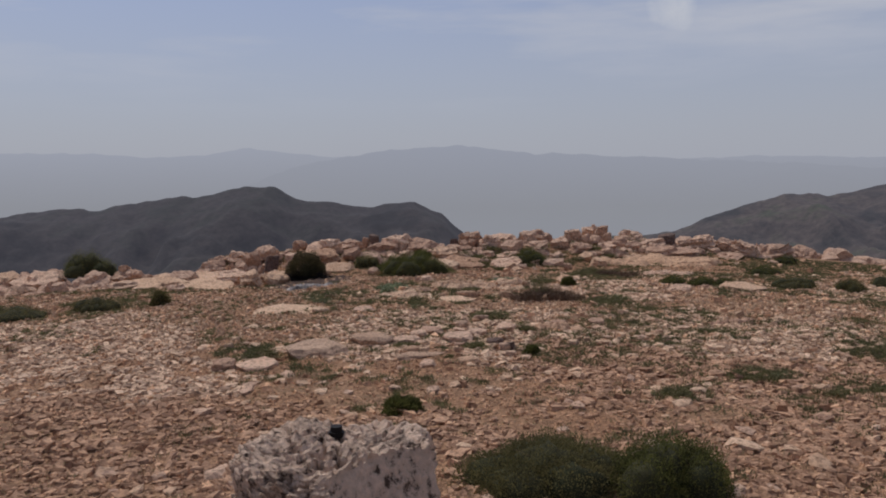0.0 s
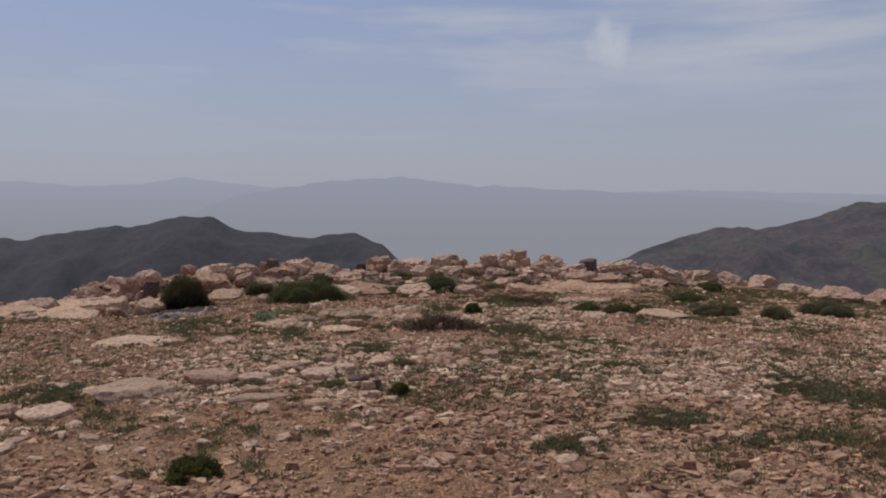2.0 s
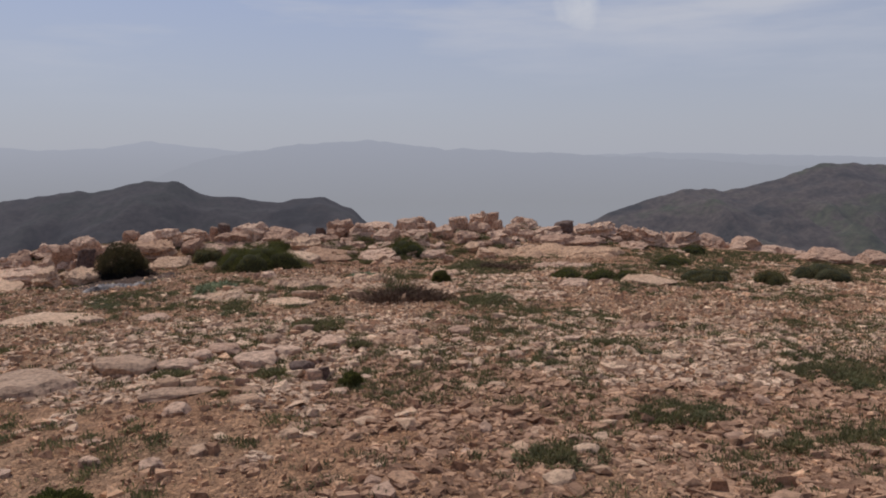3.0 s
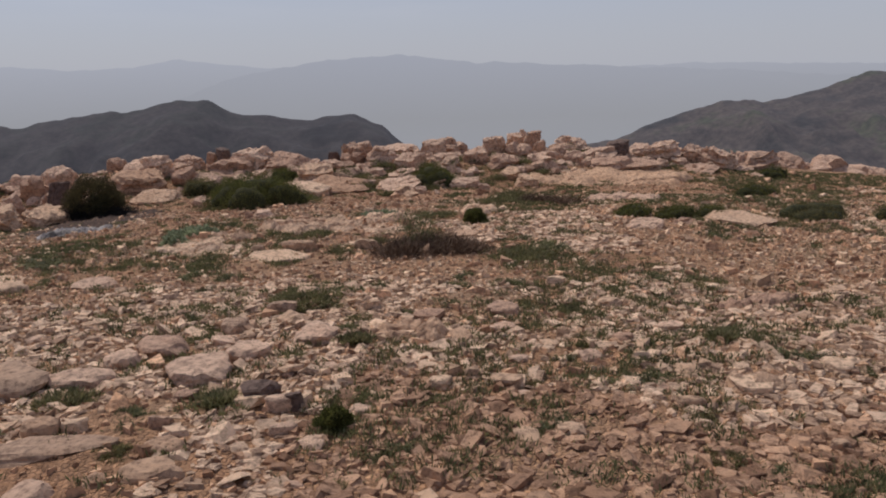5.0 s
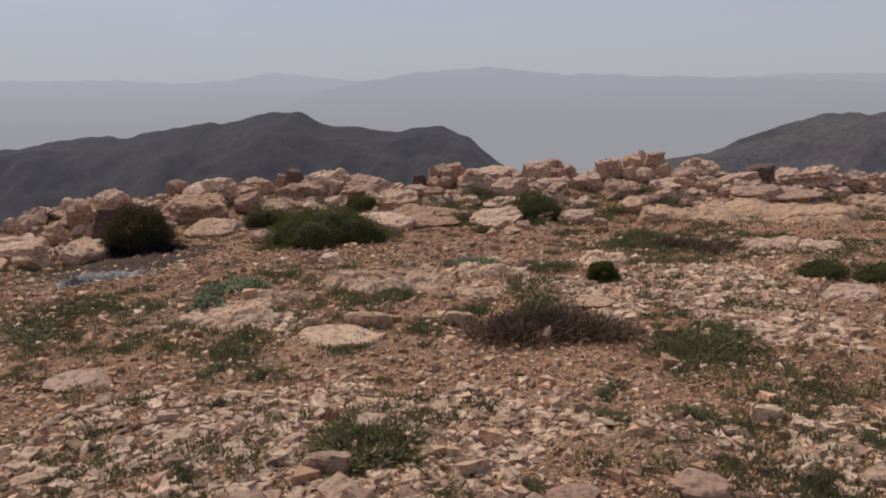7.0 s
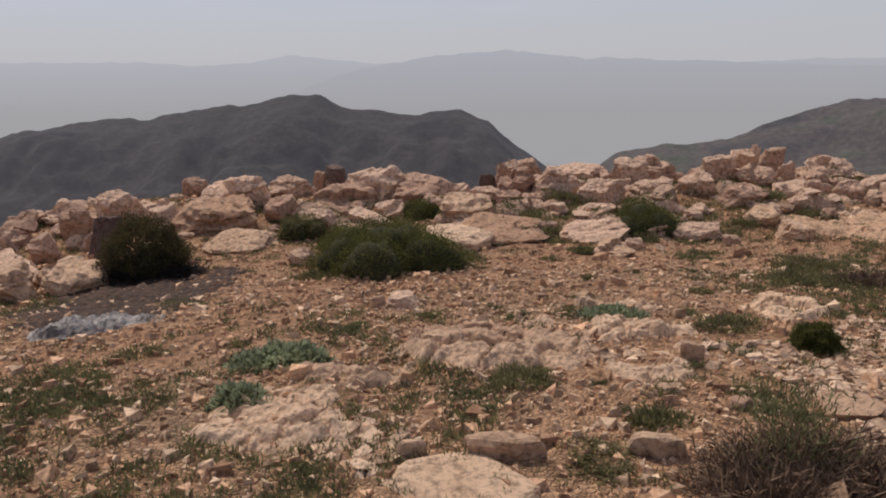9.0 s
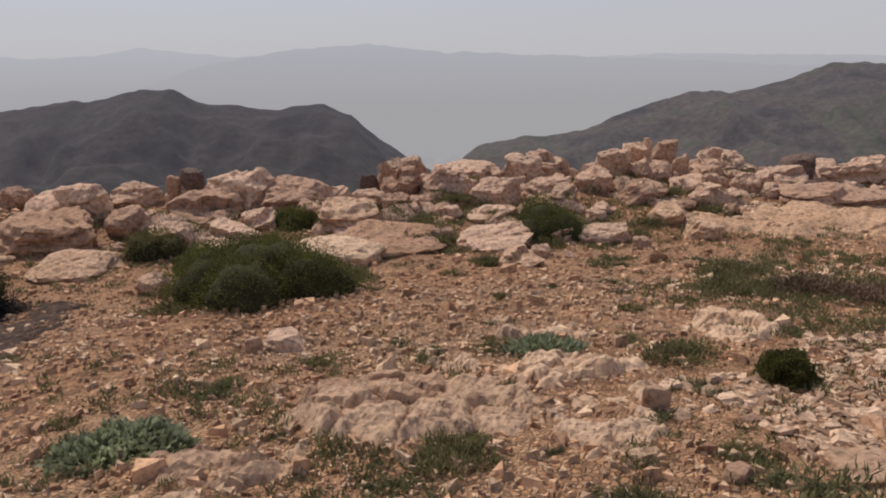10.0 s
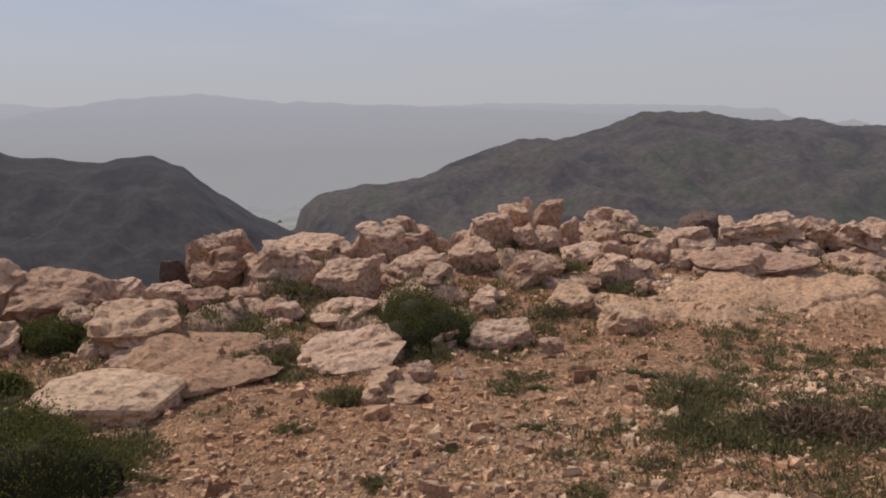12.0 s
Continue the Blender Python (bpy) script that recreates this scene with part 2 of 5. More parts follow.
# near-black green: shade between the inner twigs put into the colour
SHADE_CORE = leaf_material("painted_shade_core", (0.026, 0.028, 0.013), (0.044, 0.042, 0.021), 1.0, 0)
ASH = stone_material("wood_ash", (0.52, 0.48, 0.45), (0.10, 0.09, 0.088), (0.012, 0.011, 0.011), 1.0)
METAL, _n, _l, _b = shader("rusty_black_iron", 0.6)
_b.inputs["Base Color"].default_value, _b.inputs["Metallic"].default_value = (0.015, 0.012, 0.011, 1), 0.6
WHITE = stone_material("flaking_white_paint", (0.84, 0.80, 0.74), (0.78, 0.74, 0.68), (0.3, 0.26, 0.22), 0.4)


# ---- noise and the lie of the land ----
def hash3(ix, iy, iz, seed):
    h = (ix.astype(np.int64) * 374761393 + iy.astype(np.int64) * 668265263 + iz.astype(np.int64) * 2147483647 + seed * 1274126177) & 0xFFFFFFFF
    h = ((h ^ (h >> 13)) * 1274126177) & 0xFFFFFFFF
    return ((h ^ (h >> 16)) & 0xFFFF) / 65535.0


def vnoise(p, seed=0):
    i = np.floor(p)
    f = p - i
    f = f * f * (3 - 2 * f)
    x, y, z = i[:, 0], i[:, 1], i[:, 2]
    total = 0
    for dx in (0, 1):
        for dy in (0, 1):
            for dz in (0, 1):
                wgt = (f[:, 0] if dx else 1 - f[:, 0]) * (f[:, 1] if dy else 1 - f[:, 1]) * (f[:, 2] if dz else 1 - f[:, 2])
                total = total + wgt * hash3(x + dx, y + dy, z + dz, seed)
    return total * 2 - 1


def fbm(p, octaves=4, seed=0, gain=0.5):
    total, amp = 0, 1.0
    for k in range(octaves):
        total = total + amp * vnoise(p * 2.03 ** k, seed + k * 17)
        amp *= gain
    return total


def step(a, b, x):
    t = np.clip((x - a) / (b - a), 0, 1)
    return t * t * (3 - 2 * t)


def plateau(x, y):
    """Broad height of the summit plateau, falling off into the valley all round."""
    ax = np.maximum(0, np.abs(x - 1.2) - 3.0)
    z = 0.03 - 0.0085 * ax * ax / (1 + 0.006 * ax * ax)
    z = z - 0.16 * np.exp(-((x + 4.0) ** 2 + (y - 15.0) ** 2) / 4.0) + 0.05 * np.exp(-((x - 1) ** 2 + (y - 9.5) ** 2) / 12.0)
    z = z - 0.10 * step(14.0, 16.5, y)
    crest = 18.5 + 0.35 * step(0.3, 2.5, x)
    slope = 0.17 * np.clip(y - 16.85, 0, crest - 16.85) - 0.30 * np.maximum(0, y - crest)
    z = z + slope * step(9.5, 4.5, x) * step(-6.5, -4.8, x)                                # up to the crest and down behind it
    z = z - 0.30 * np.exp(-((x - 0.08) / 0.24) ** 2) * step(18.1, 18.6, y)                 # a notch in the crest
    rim = 19.7 - 4.2 * step(-4.6, -6.0, x)
    out = np.maximum(0, y - rim) + 0.8 * np.maximum(0, np.abs(x) - 26) + 0.8 * np.maximum(0, -22 - y)
    return z - 380.0 * (1 - np.exp(-0.45 * out / 380.0))


def land(x, y):
    x, y = np.atleast_1d(np.asarray(x, float)), np.atleast_1d(np.asarray(y, float))
    q = np.stack([x, y, x * 0], 1)
    near = np.exp(-(np.maximum(0, np.hypot(x - 1, y - 10) - 16) / 20) ** 2)
    z = plateau(x, y) + near * (0.030 * fbm(q * 0.9, 3, 3) + 0.013 * fbm(q * 4.5, 3, 5))
    far = step(60, 600, np.hypot(x, y))
    return z + far * 26 * fbm(q * 0.004, 5, 9)


def G(x, y):
    return float(land(x, y)[0])


def grid_mesh(name, xs, ys, zfun):
    X, Y = np.meshgrid(xs, ys)
    x, y = X.ravel(), Y.ravel()
    v = np.stack([x, y, zfun(x, y)], 1)
    nx, ny = len(xs), len(ys)
    a = (np.arange(ny - 1)[:, None] * nx + np.arange(nx - 1)[None]).ravel()
    return raw_mesh(name, v, np.stack([a, a + 1, a + nx + 1, a + nx], 1), True)


def raw_mesh(name, v, f, smooth=False):
    """A mesh from numpy corners and faces that all have the same number of corners."""
    me = bpy.data.meshes.new(name)
    k = f.shape[1]
    me.vertices.add(len(v))
    me.vertices.foreach_set("co", np.ascontiguousarray(v, np.float32).ravel())
    me.loops.add(f.size)
    me.loops.foreach_set("vertex_index", np.ascontiguousarray(f, np.int32).ravel())
    me.polygons.add(len(f))
    me.polygons.foreach_set("loop_start", np.arange(0, f.size, k, dtype=np.int32))
    me.polygons.foreach_set("use_smooth", np.full(len(f), smooth))
    me.update(calc_edges=True)
    return me


def mesh_thing(name, me, material, parent=None, label=""):
    ob = new(name, me)
    if not me.materials:
        me.materials.append(material)
    if parent:
        ob.parent = parent
    if label:
        ob["label"] = label
    return ob


def spread(inner, outer, fine, grow):
    s, d, out = inner, fine, []
    while s < outer:
        d *= grow
        s += d
        out.append(min(s, outer))
    return out


# ---- ground: one sheet from the plateau to the valley and the horizon ----
xs = np.array([-v for v in reversed(spread(9.0, 4800, 0.1, 1.28))] + list(np.arange(-9.0, 11.01, 0.1)) + spread(11.0, 4800, 0.08, 1.28))
ys = np.array([-v for v in reversed(spread(0.0, 4800, 0.08, 1.28))] + list(np.arange(0.0, 21.01, 0.1)) + spread(21.0, 4800, 0.08, 1.28))
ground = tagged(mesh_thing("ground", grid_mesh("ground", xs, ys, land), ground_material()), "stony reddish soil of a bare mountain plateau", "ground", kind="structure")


# ---- mountains across the valley ----
def mountain(name, label, crest, cy, front, back, material, seed, rough=1.0, foot=-380, crag=4.5):
    cx, cz = np.array([c[0] for c in crest], float), np.array([c[1] for c in crest], float)

    def height(x, y):
        q = np.stack([x, y, x * 0], 1)
        top = np.interp(x, cx, cz) + crag * fbm(np.stack([x * 0.011, x * 0, x * 0], 1), 4, seed + 7, 0.6)
        u = np.where(y < cy, (cy - y) / front, (y - cy) / back)
        wob = 0.16 * fbm(q * 0.0022, 4, seed) * step(0, 0.25, u)
        s = np.clip(1 - u + wob, 0, 1)
        fall = s ** 1.25
        ribs = np.abs(fbm(q * np.array([0.0060, 0.0028, 1]), 5, seed + 40, 0.55))
        z = foot + (top - foot) * fall - rough * 42 * ribs * step(0.02, 0.3, u) * step(-0.05, 0.3, s)
        return z + rough * 5 * fbm(q * 0.02, 4, seed + 80) * step(0, 0.1, u) + rough * 2.5 * fbm(q * 0.03, 3, seed + 90)

    gx = np.linspace(cx[0], cx[-1], 240)
    gy = np.concatenate([np.linspace(cy - front * 1.02, cy, 80), np.linspace(cy, cy + back, 14)[1:]])
    return tagged(mesh_thing(name, grid_mesh(name, gx, gy, height), material), label, "mountain", kind="structure")


# haze of the mountains, put into their materials as a faint glow
HAZE_MIX = dict(near=500.0, reach=5200.0, most=0.28, colour=(0.312, 0.308, 0.395))
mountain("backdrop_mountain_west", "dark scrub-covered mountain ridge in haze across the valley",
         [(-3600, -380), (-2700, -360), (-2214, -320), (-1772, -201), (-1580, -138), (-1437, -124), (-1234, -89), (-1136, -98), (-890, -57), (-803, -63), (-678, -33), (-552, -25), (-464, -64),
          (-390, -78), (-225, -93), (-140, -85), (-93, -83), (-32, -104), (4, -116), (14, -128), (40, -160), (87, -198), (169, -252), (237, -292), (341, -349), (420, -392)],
         2500, 1250, 900, mountain_material("west_mountain", (0.036, 0.030, 0.028), (0.017, 0.016, 0.016), (0.025, 0.025, 0.020), **HAZE_MIX), 11)
EAST = mountain_material("east_mountain", (0.076, 0.060, 0.052), (0.026, 0.026, 0.025), (0.052, 0.056, 0.033), **HAZE_MIX)
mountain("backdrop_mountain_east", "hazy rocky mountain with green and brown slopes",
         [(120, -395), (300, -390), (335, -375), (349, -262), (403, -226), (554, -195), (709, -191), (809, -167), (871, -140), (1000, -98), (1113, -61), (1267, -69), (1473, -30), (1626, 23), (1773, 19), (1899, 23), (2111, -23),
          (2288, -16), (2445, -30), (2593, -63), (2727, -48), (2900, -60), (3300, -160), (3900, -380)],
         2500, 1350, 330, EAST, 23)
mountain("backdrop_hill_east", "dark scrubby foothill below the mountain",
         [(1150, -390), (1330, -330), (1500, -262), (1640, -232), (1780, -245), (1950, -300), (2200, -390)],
         1950, 500, 500, mountain_material("foothill", (0.045, 0.04, 0.036), (0.024, 0.025, 0.022), (0.04, 0.042, 0.028), **HAZE_MIX), 37, 0.6)
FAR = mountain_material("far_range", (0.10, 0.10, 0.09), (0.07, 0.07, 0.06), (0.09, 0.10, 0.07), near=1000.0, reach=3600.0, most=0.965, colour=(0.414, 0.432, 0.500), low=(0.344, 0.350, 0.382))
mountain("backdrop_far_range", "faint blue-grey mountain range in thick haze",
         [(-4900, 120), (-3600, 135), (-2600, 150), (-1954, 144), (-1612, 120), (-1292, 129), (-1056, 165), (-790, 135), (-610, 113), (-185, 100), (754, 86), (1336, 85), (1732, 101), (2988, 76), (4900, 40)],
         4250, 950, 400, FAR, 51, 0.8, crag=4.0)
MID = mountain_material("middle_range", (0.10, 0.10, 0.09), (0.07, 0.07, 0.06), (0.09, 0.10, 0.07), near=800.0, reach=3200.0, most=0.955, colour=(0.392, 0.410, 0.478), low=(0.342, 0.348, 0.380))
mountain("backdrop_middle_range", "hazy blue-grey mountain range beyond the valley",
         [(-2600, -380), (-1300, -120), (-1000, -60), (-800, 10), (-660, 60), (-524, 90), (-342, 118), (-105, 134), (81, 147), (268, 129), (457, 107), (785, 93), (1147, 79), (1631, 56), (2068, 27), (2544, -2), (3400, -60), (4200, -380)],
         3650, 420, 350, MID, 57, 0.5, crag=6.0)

# ---- rocks ----
SPHERES = {}


def sphere(detail):
    if detail not in SPHERES:
        bm = bmesh.new()
        bmesh.ops.create_icosphere(bm, subdivisions=detail, radius=1)
        SPHERES[detail] = np.array([v.co[:] for v in bm.verts]), np.array([[v.index for v in f.verts] for f in bm.faces])
        bm.free()
    return SPHERES[detail]


def block_shape(w, d, h, seed, dip=0.3, lean=0.0, strata=0.5, detail=4, rough=1.0, ledges=2):
    """A broken block of bedded limestone: flat fracture faces, beds standing in and out, ledges; its beds dip to the south."""
    rng = np.random.default_rng(seed)
    dirs, faces = sphere(detail)
    k = 7
    az = np.linspace(0, 2 * math.pi, k, endpoint=False) + rng.uniform(-0.4, 0.4, k)
    el = rng.uniform(-0.3, 0.45, k)
    az2, el2 = rng.uniform(0, 2 * math.pi, 4), rng.uniform(0.40, 1.0, 4)
    az, el = np.concatenate([az, az2]), np.concatenate([el, el2])
    nrm = np.stack([np.cos(az) * np.cos(el), np.sin(az) * np.cos(el), np.sin(el)], 1)
    nrm = np.vstack([nrm, [rng.normal() * 0.10, rng.normal() * 0.10, 1], [0, 0, -1]])
    dist = np.concatenate([rng.uniform(0.66, 0.95, k), rng.uniform(0.72, 0.98, 4), [0.56, 0.7]])
    p = dirs * (((np.maximum(dirs @ nrm.T, 0) / dist) ** 36).sum(1) ** (-1 / 36))[:, None]
    p = (2 * (p - p.min(0)) / (p.max(0) - p.min(0)) - 1) * np.array([w, d, h]) / 2
    size = min(w, d, 1.8 * h)
    off = rng.uniform(0, 90, 3)
    for _ in range(ledges):                        # a bed broken away on one side
        t, at, level = rng.uniform(0, 2 * math.pi), rng.uniform(-0.15, 0.35), rng.uniform(0.0, 0.34) * h
        side = (p[:, 0] * math.cos(t) / w + p[:, 1] * math.sin(t) / d) * 2 + 0.25 * fbm((p + off) * 4 / size, 2, seed + 3) > at
        p[:, 2] = np.where(side & (p[:, 2] > level), level + 0.2 * (p[:, 2] - level), p[:, 2])
    if strata:
        bed = p[:, 2] / h * max(2.2, min(6.0, h / 0.085)) + 0.45 * fbm((p + off) * 1.6 / size, 2, seed)
        jut = hash3(np.floor(bed), bed * 0, bed * 0, seed)
        gap = np.minimum(bed % 1, 1 - bed % 1)
        p[:, :2] *= (1 - strata * (0.22 * jut + 0.16 * np.exp(-(gap / 0.13) ** 2)))[:, None]
    out = dirs * np.array([1 / w, 1 / d, 1 / h])
    out /= np.linalg.norm(out, axis=1)[:, None]
    crack = np.abs(fbm((p + off) * np.array([2.2, 2.2, 3.6]) / size, 3, seed + 5))
    move = 0.036 * fbm((p + off) * 3.4 / size, 3, seed + 1) + 0.028 * fbm((p + off) * 11 / size, 3, seed + 2, 0.6) - 0.045 * np.exp(-(crack / 0.05) ** 2)
    p = p + out * (rough * size * move)[:, None]
    p = p @ np.array(Euler((dip, lean, 0)).to_matrix()).T
    return (2 * (p - p.min(0)) / (p.max(0) - p.min(0)) - 1) * np.array([w, d, h]) / 2, faces


ROCKS = [0]


def rock(name, label, x, y, z, w, d, h, material, group, turn=None, **shape):
    ROCKS[0] += 1
    seed = 100 + ROCKS[0]
    p, f = block_shape(w, d, h, seed, **shape)
    ob = mesh_thing(name, raw_mesh(name, p, f), material)
    ob.matrix_basis = pose(x, y, z + h / 2, 0, 0, (seed * 37 % 30) - 15 if turn is None else turn)
    return tagged(ob, label, "rock", group)


# ---- the ridge's own bedrock: broken blocks with crevices, under and between the loose rocks ----
cells = np.random.default_rng(31)
SEEDS = np.stack([cells.uniform(-6.5, 10.5, 430), cells.uniform(16.6, 20.2, 430)], 1)
CELL_RISE, CELL_X, CELL_Y = cells.uniform(-0.03, 0.13, 430), cells.normal(size=430) * 0.14 - 0.06, cells.normal(size=430) * 0.16 + 0.16
CELL_RISE[cells.random(430) < 0.27] = -0.24        # pockets of soil
CELL_RISE -= 0.25 * step(0.35, -0.25, SEEDS[:, 1] - 17.1 - 0.35 * np.sin(SEEDS[:, 0] * 1.7))


def ridge(x, y):
    q = np.stack([x, y, x * 0], 1)
    wx, wy = x + 0.10 * fbm(q * 2.2, 3, 201), y + 0.08 * fbm(q * 2.2, 3, 202)
    z = np.empty(len(x))
    for s in range(0, len(x), 20000):
        e = slice(s, s + 20000)
        dx, dy = wx[e, None] - SEEDS[None, :, 0], wy[e, None] - SEEDS[None, :, 1]
        d = np.hypot(dx / 1.5, dy)
        two = np.argpartition(d, 1, axis=1)[:, :2]
        r = np.arange(len(d))
        swap = d[r, two[:, 0]] > d[r, two[:, 1]]
        i = np.where(swap, two[:, 1], two[:, 0])
        gap = np.abs(d[r, two[:, 0]] - d[r, two[:, 1]])
        z[e] = CELL_RISE[i] + CELL_X[i] * dx[r, i] + CELL_Y[i] * dy[r, i] - 0.23 * np.exp(-(gap / 0.05) ** 2)
    wide = np.exp(-((x - 1.6) / 6.2) ** 6)
    top = 18.90 + 0.40 * step(0.2, 1.5, x)
    z = z - 0.35 * np.exp(-((x - 0.08) / 0.22) ** 2) * step(18.1, 18.6, y)
    return plateau(x, np.minimum(y, 16.8)) + 0.185 * np.clip(y - 16.85, 0, top - 16.85) * wide - 0.02 + z - 0.7 * np.maximum(0, y - top) + 0.022 * fbm(q * 7, 4, 203, 0.6) - 0.4 * (1 - wide)


def surface(x, y):
    x, y = np.atleast_1d(np.asarray(x, float)), np.atleast_1d(np.asarray(y, float))
    z = land(x, y)
    on = (y > 16.5) & (y < 20.4) & (np.abs(x - 2) < 9)
    if on.any():
        z[on] = np.maximum(z[on], ridge(x[on], y[on]))
    return z


ridge_mesh = grid_mesh("ridge_bedrock", np.arange(-6.5, 10.5, 0.025), np.arange(16.5, 20.2, 0.025), ridge)
ridge_mesh.polygons.foreach_set("use_smooth", np.zeros(len(ridge_mesh.polygons), bool))
tagged(mesh_thing("ridge_bedrock", ridge_mesh, ROCK),
       "broken tan limestone bedrock of the ridge crest", "bedrock", kind="structure")


RIDGE = "rocks along the ridge"


def set_in(name, label, x, y, z, w, d, h, material, dip, strata, **shape):
    """A rock of the ridge, its foot sunk in the soil; w, h: breadth and height as it stands."""
    k = ROCKS[0]
    foot = max(min(z - 0.09, float(surface(x, y)[0]) - 0.06), z - 0.20)
    return rock(name, label, x, y, foot, w * 1.14, d * 1.15, z + h + 0.01 - foot, material, RIDGE, dip=dip + 0.14 * math.sin(k * 2.1), lean=-0.10 + 0.20 * math.sin(k * 1.3), strata=strata, **shape)


def boulder(x, y, z, w, d, h):
    return set_in("boulder", "pinkish tan limestone boulder with chipped sloping top", x, y, z, w, d, h, ROCK, 0.42, 0.40, rough=1.25, ledges=ROCKS[0] % 2)


def layered_rock(x, y, z, w, d, h):
    return set_in("layered_rock", "layered limestone slabs with shadowed gaps between the beds", x, y, z, w, d, h, ROCK, 0.34, 1.0, rough=1.2, ledges=2)


def bedrock(x, y, z, w, d, h):
    return set_in("bedrock_outcrop", "sloping outcrop of orange-tan bedrock set in the soil", x, y, z, w * 1.08, d * 1.3, h, BED, 0.42, 0.5, rough=1.2, ledges=1)


def pale_slab(x, y, z, w, d, h):
    return set_in("pale_slab", "pale smooth limestone slab half sunk in the gravel", x, y, z, w, d, h, PALE, 0.26, 0.25, rough=0.6, ledges=0)


# rock whose shadowed faces are painted dark
def dark_rock(x, y, z, w, d, h):
    return set_in("dark_rock", "dark rock block with the shade painted into its colour", x, y, z, w, d, h, DARK, 0.15, 0.3, rough=0.8, ledges=0)


boulder(0.15, 17.30, -0.06, 0.49, 0.38, 0.19)
pale_slab(0.04, 16.62, -0.12, 0.78, 0.59, 0.27)
bedrock(0.37, 17.09, -0.10, 0.38, 0.30, 0.13)
boulder(0.77, 17.00, -0.11, 0.36, 0.28, 0.16)
boulder(1.46, 16.98, -0.12, 0.72, 0.55, 0.27)
bedrock(1.51, 16.23, -0.12, 0.32, 0.25, 0.21)
boulder(1.75, 16.50, -0.12, 0.20, 0.16, 0.17)
boulder(0.63, 19.10, 0.29, 0.36, 0.29, 0.28)
boulder(0.91, 19.43, 0.35, 0.33, 0.26, 0.20)
dark_rock(0.37, 18.78, 0.23, 0.25, 0.20, 0.19)
layered_rock(0.70, 18.52, 0.17, 0.43, 0.34, 0.36)
layered_rock(1.19, 18.46, 0.15, 0.59, 0.46, 0.39)
boulder(0.57, 17.97, 0.08, 0.32, 0.25, 0.24)
boulder(0.87, 17.89, 0.06, 0.28, 0.22, 0.20)
layered_rock(1.09, 17.69, 0.02, 0.33, 0.26, 0.19)
boulder(1.46, 19.02, 0.26, 0.65, 0.50, 0.25)
boulder(2.10, 18.76, 0.22, 0.42, 0.33, 0.38)
layered_rock(2.52, 19.16, 0.29, 0.53, 0.41, 0.31)
boulder(1.68, 18.19, 0.10, 0.55, 0.43, 0.32)
layered_rock(1.55, 17.63, -0.01, 0.56, 0.44, 0.23)
layered_rock(2.23, 18.19, 0.11, 0.51, 0.40, 0.30)
boulder(0.97, 17.21, -0.06, 0.21, 0.17, 0.16)
boulder(0.31, 18.28, 0.13, 0.35, 0.27, 0.20)
boulder(2.10, 16.98, -0.10, 0.24, 0.19, 0.21)
boulder(1.84, 18.88, 0.26, 0.17, 0.16, 0.19)
layered_rock(3.76, 19.49, 0.36, 0.40, 0.31, 0.33)
boulder(3.98, 19.22, 0.32, 0.31, 0.25, 0.35)
boulder(3.25, 18.98, 0.26, 0.48, 0.37, 0.35)
layered_rock(3.65, 18.77, 0.22, 0.45, 0.36, 0.30)
boulder(2.84, 18.43, 0.15, 0.45, 0.36, 0.32)
boulder(3.25, 18.06, 0.08, 0.54, 0.42, 0.29)
layered_rock(4.69, 19.18, 0.28, 0.72, 0.56, 0.29)
boulder(4.35, 18.70, 0.21, 0.35, 0.28, 0.20)
layered_rock(4.02, 18.47, 0.16, 0.50, 0.39, 0.18)
boulder(3.86, 17.86, 0.06, 0.29, 0.23, 0.22)
boulder(4.53, 18.24, 0.13, 0.35, 0.28, 0.24)
dark_rock(5.42, 18.75, 0.17, 0.46, 0.40, 0.33)
layered_rock(5.02, 18.46, 0.14, 0.59, 0.46, 0.27)
layered_rock(6.21, 18.76, 0.10, 0.83, 0.64, 0.38)
layered_rock(6.79, 18.66, 0.02, 0.65, 0.51, 0.39)
layered_rock(7.25, 18.46, -0.06, 0.71, 0.55, 0.43)
layered_rock(5.30, 17.75, 0.08, 1.05, 0.50, 0.20)
boulder(2.48, 16.97, -0.12, 0.45, 0.35, 0.23)
layered_rock(6.65, 17.91, -0.05, 0.63, 0.48, 0.14)
bedrock(3.49, 17.02, -0.11, 0.41, 0.32, 0.24)
bedrock(3.24, 17.41, -0.03, 0.34, 0.27, 0.23)
boulder(2.70, 17.68, 0.03, 0.24, 0.19, 0.17)
boulder(2.75, 16.70, -0.12, 0.19, 0.16, 0.16)
boulder(2.01, 16.44, -0.12, 0.11, 0.16, 0.12)
boulder(4.73, 18.02, 0.09, 0.24, 0.19, 0.15)
boulder(2.59, 17.49, -0.01, 0.23, 0.18, 0.16)
boulder(4.08, 18.94, 0.27, 0.25, 0.19, 0.26)
boulder(4.06, 17.59, 0.01, 0.21, 0.16, 0.14)
boulder(-0.98, 18.36, 0.16, 0.80, 0.55, 0.42)
boulder(-0.45, 18.30, 0.14, 0.80, 0.60, 0.34)
boulder(-1.37, 18.03, 0.06, 0.73, 0.57, 0.35)
boulder(-1.48, 17.29, -0.06, 0.44, 0.35, 0.28)
boulder(-1.03, 17.39, -0.05, 0.61, 0.48, 0.26)
boulder(-2.00, 17.63, 0.00, 0.42, 0.33, 0.33)
dark_rock(-1.62, 18.91, 0.26, 0.25, 0.20, 0.27)
boulder(-1.83, 18.93, 0.27, 0.19, 0.16, 0.19)
boulder(-2.12, 18.57, 0.18, 0.49, 0.38, 0.27)
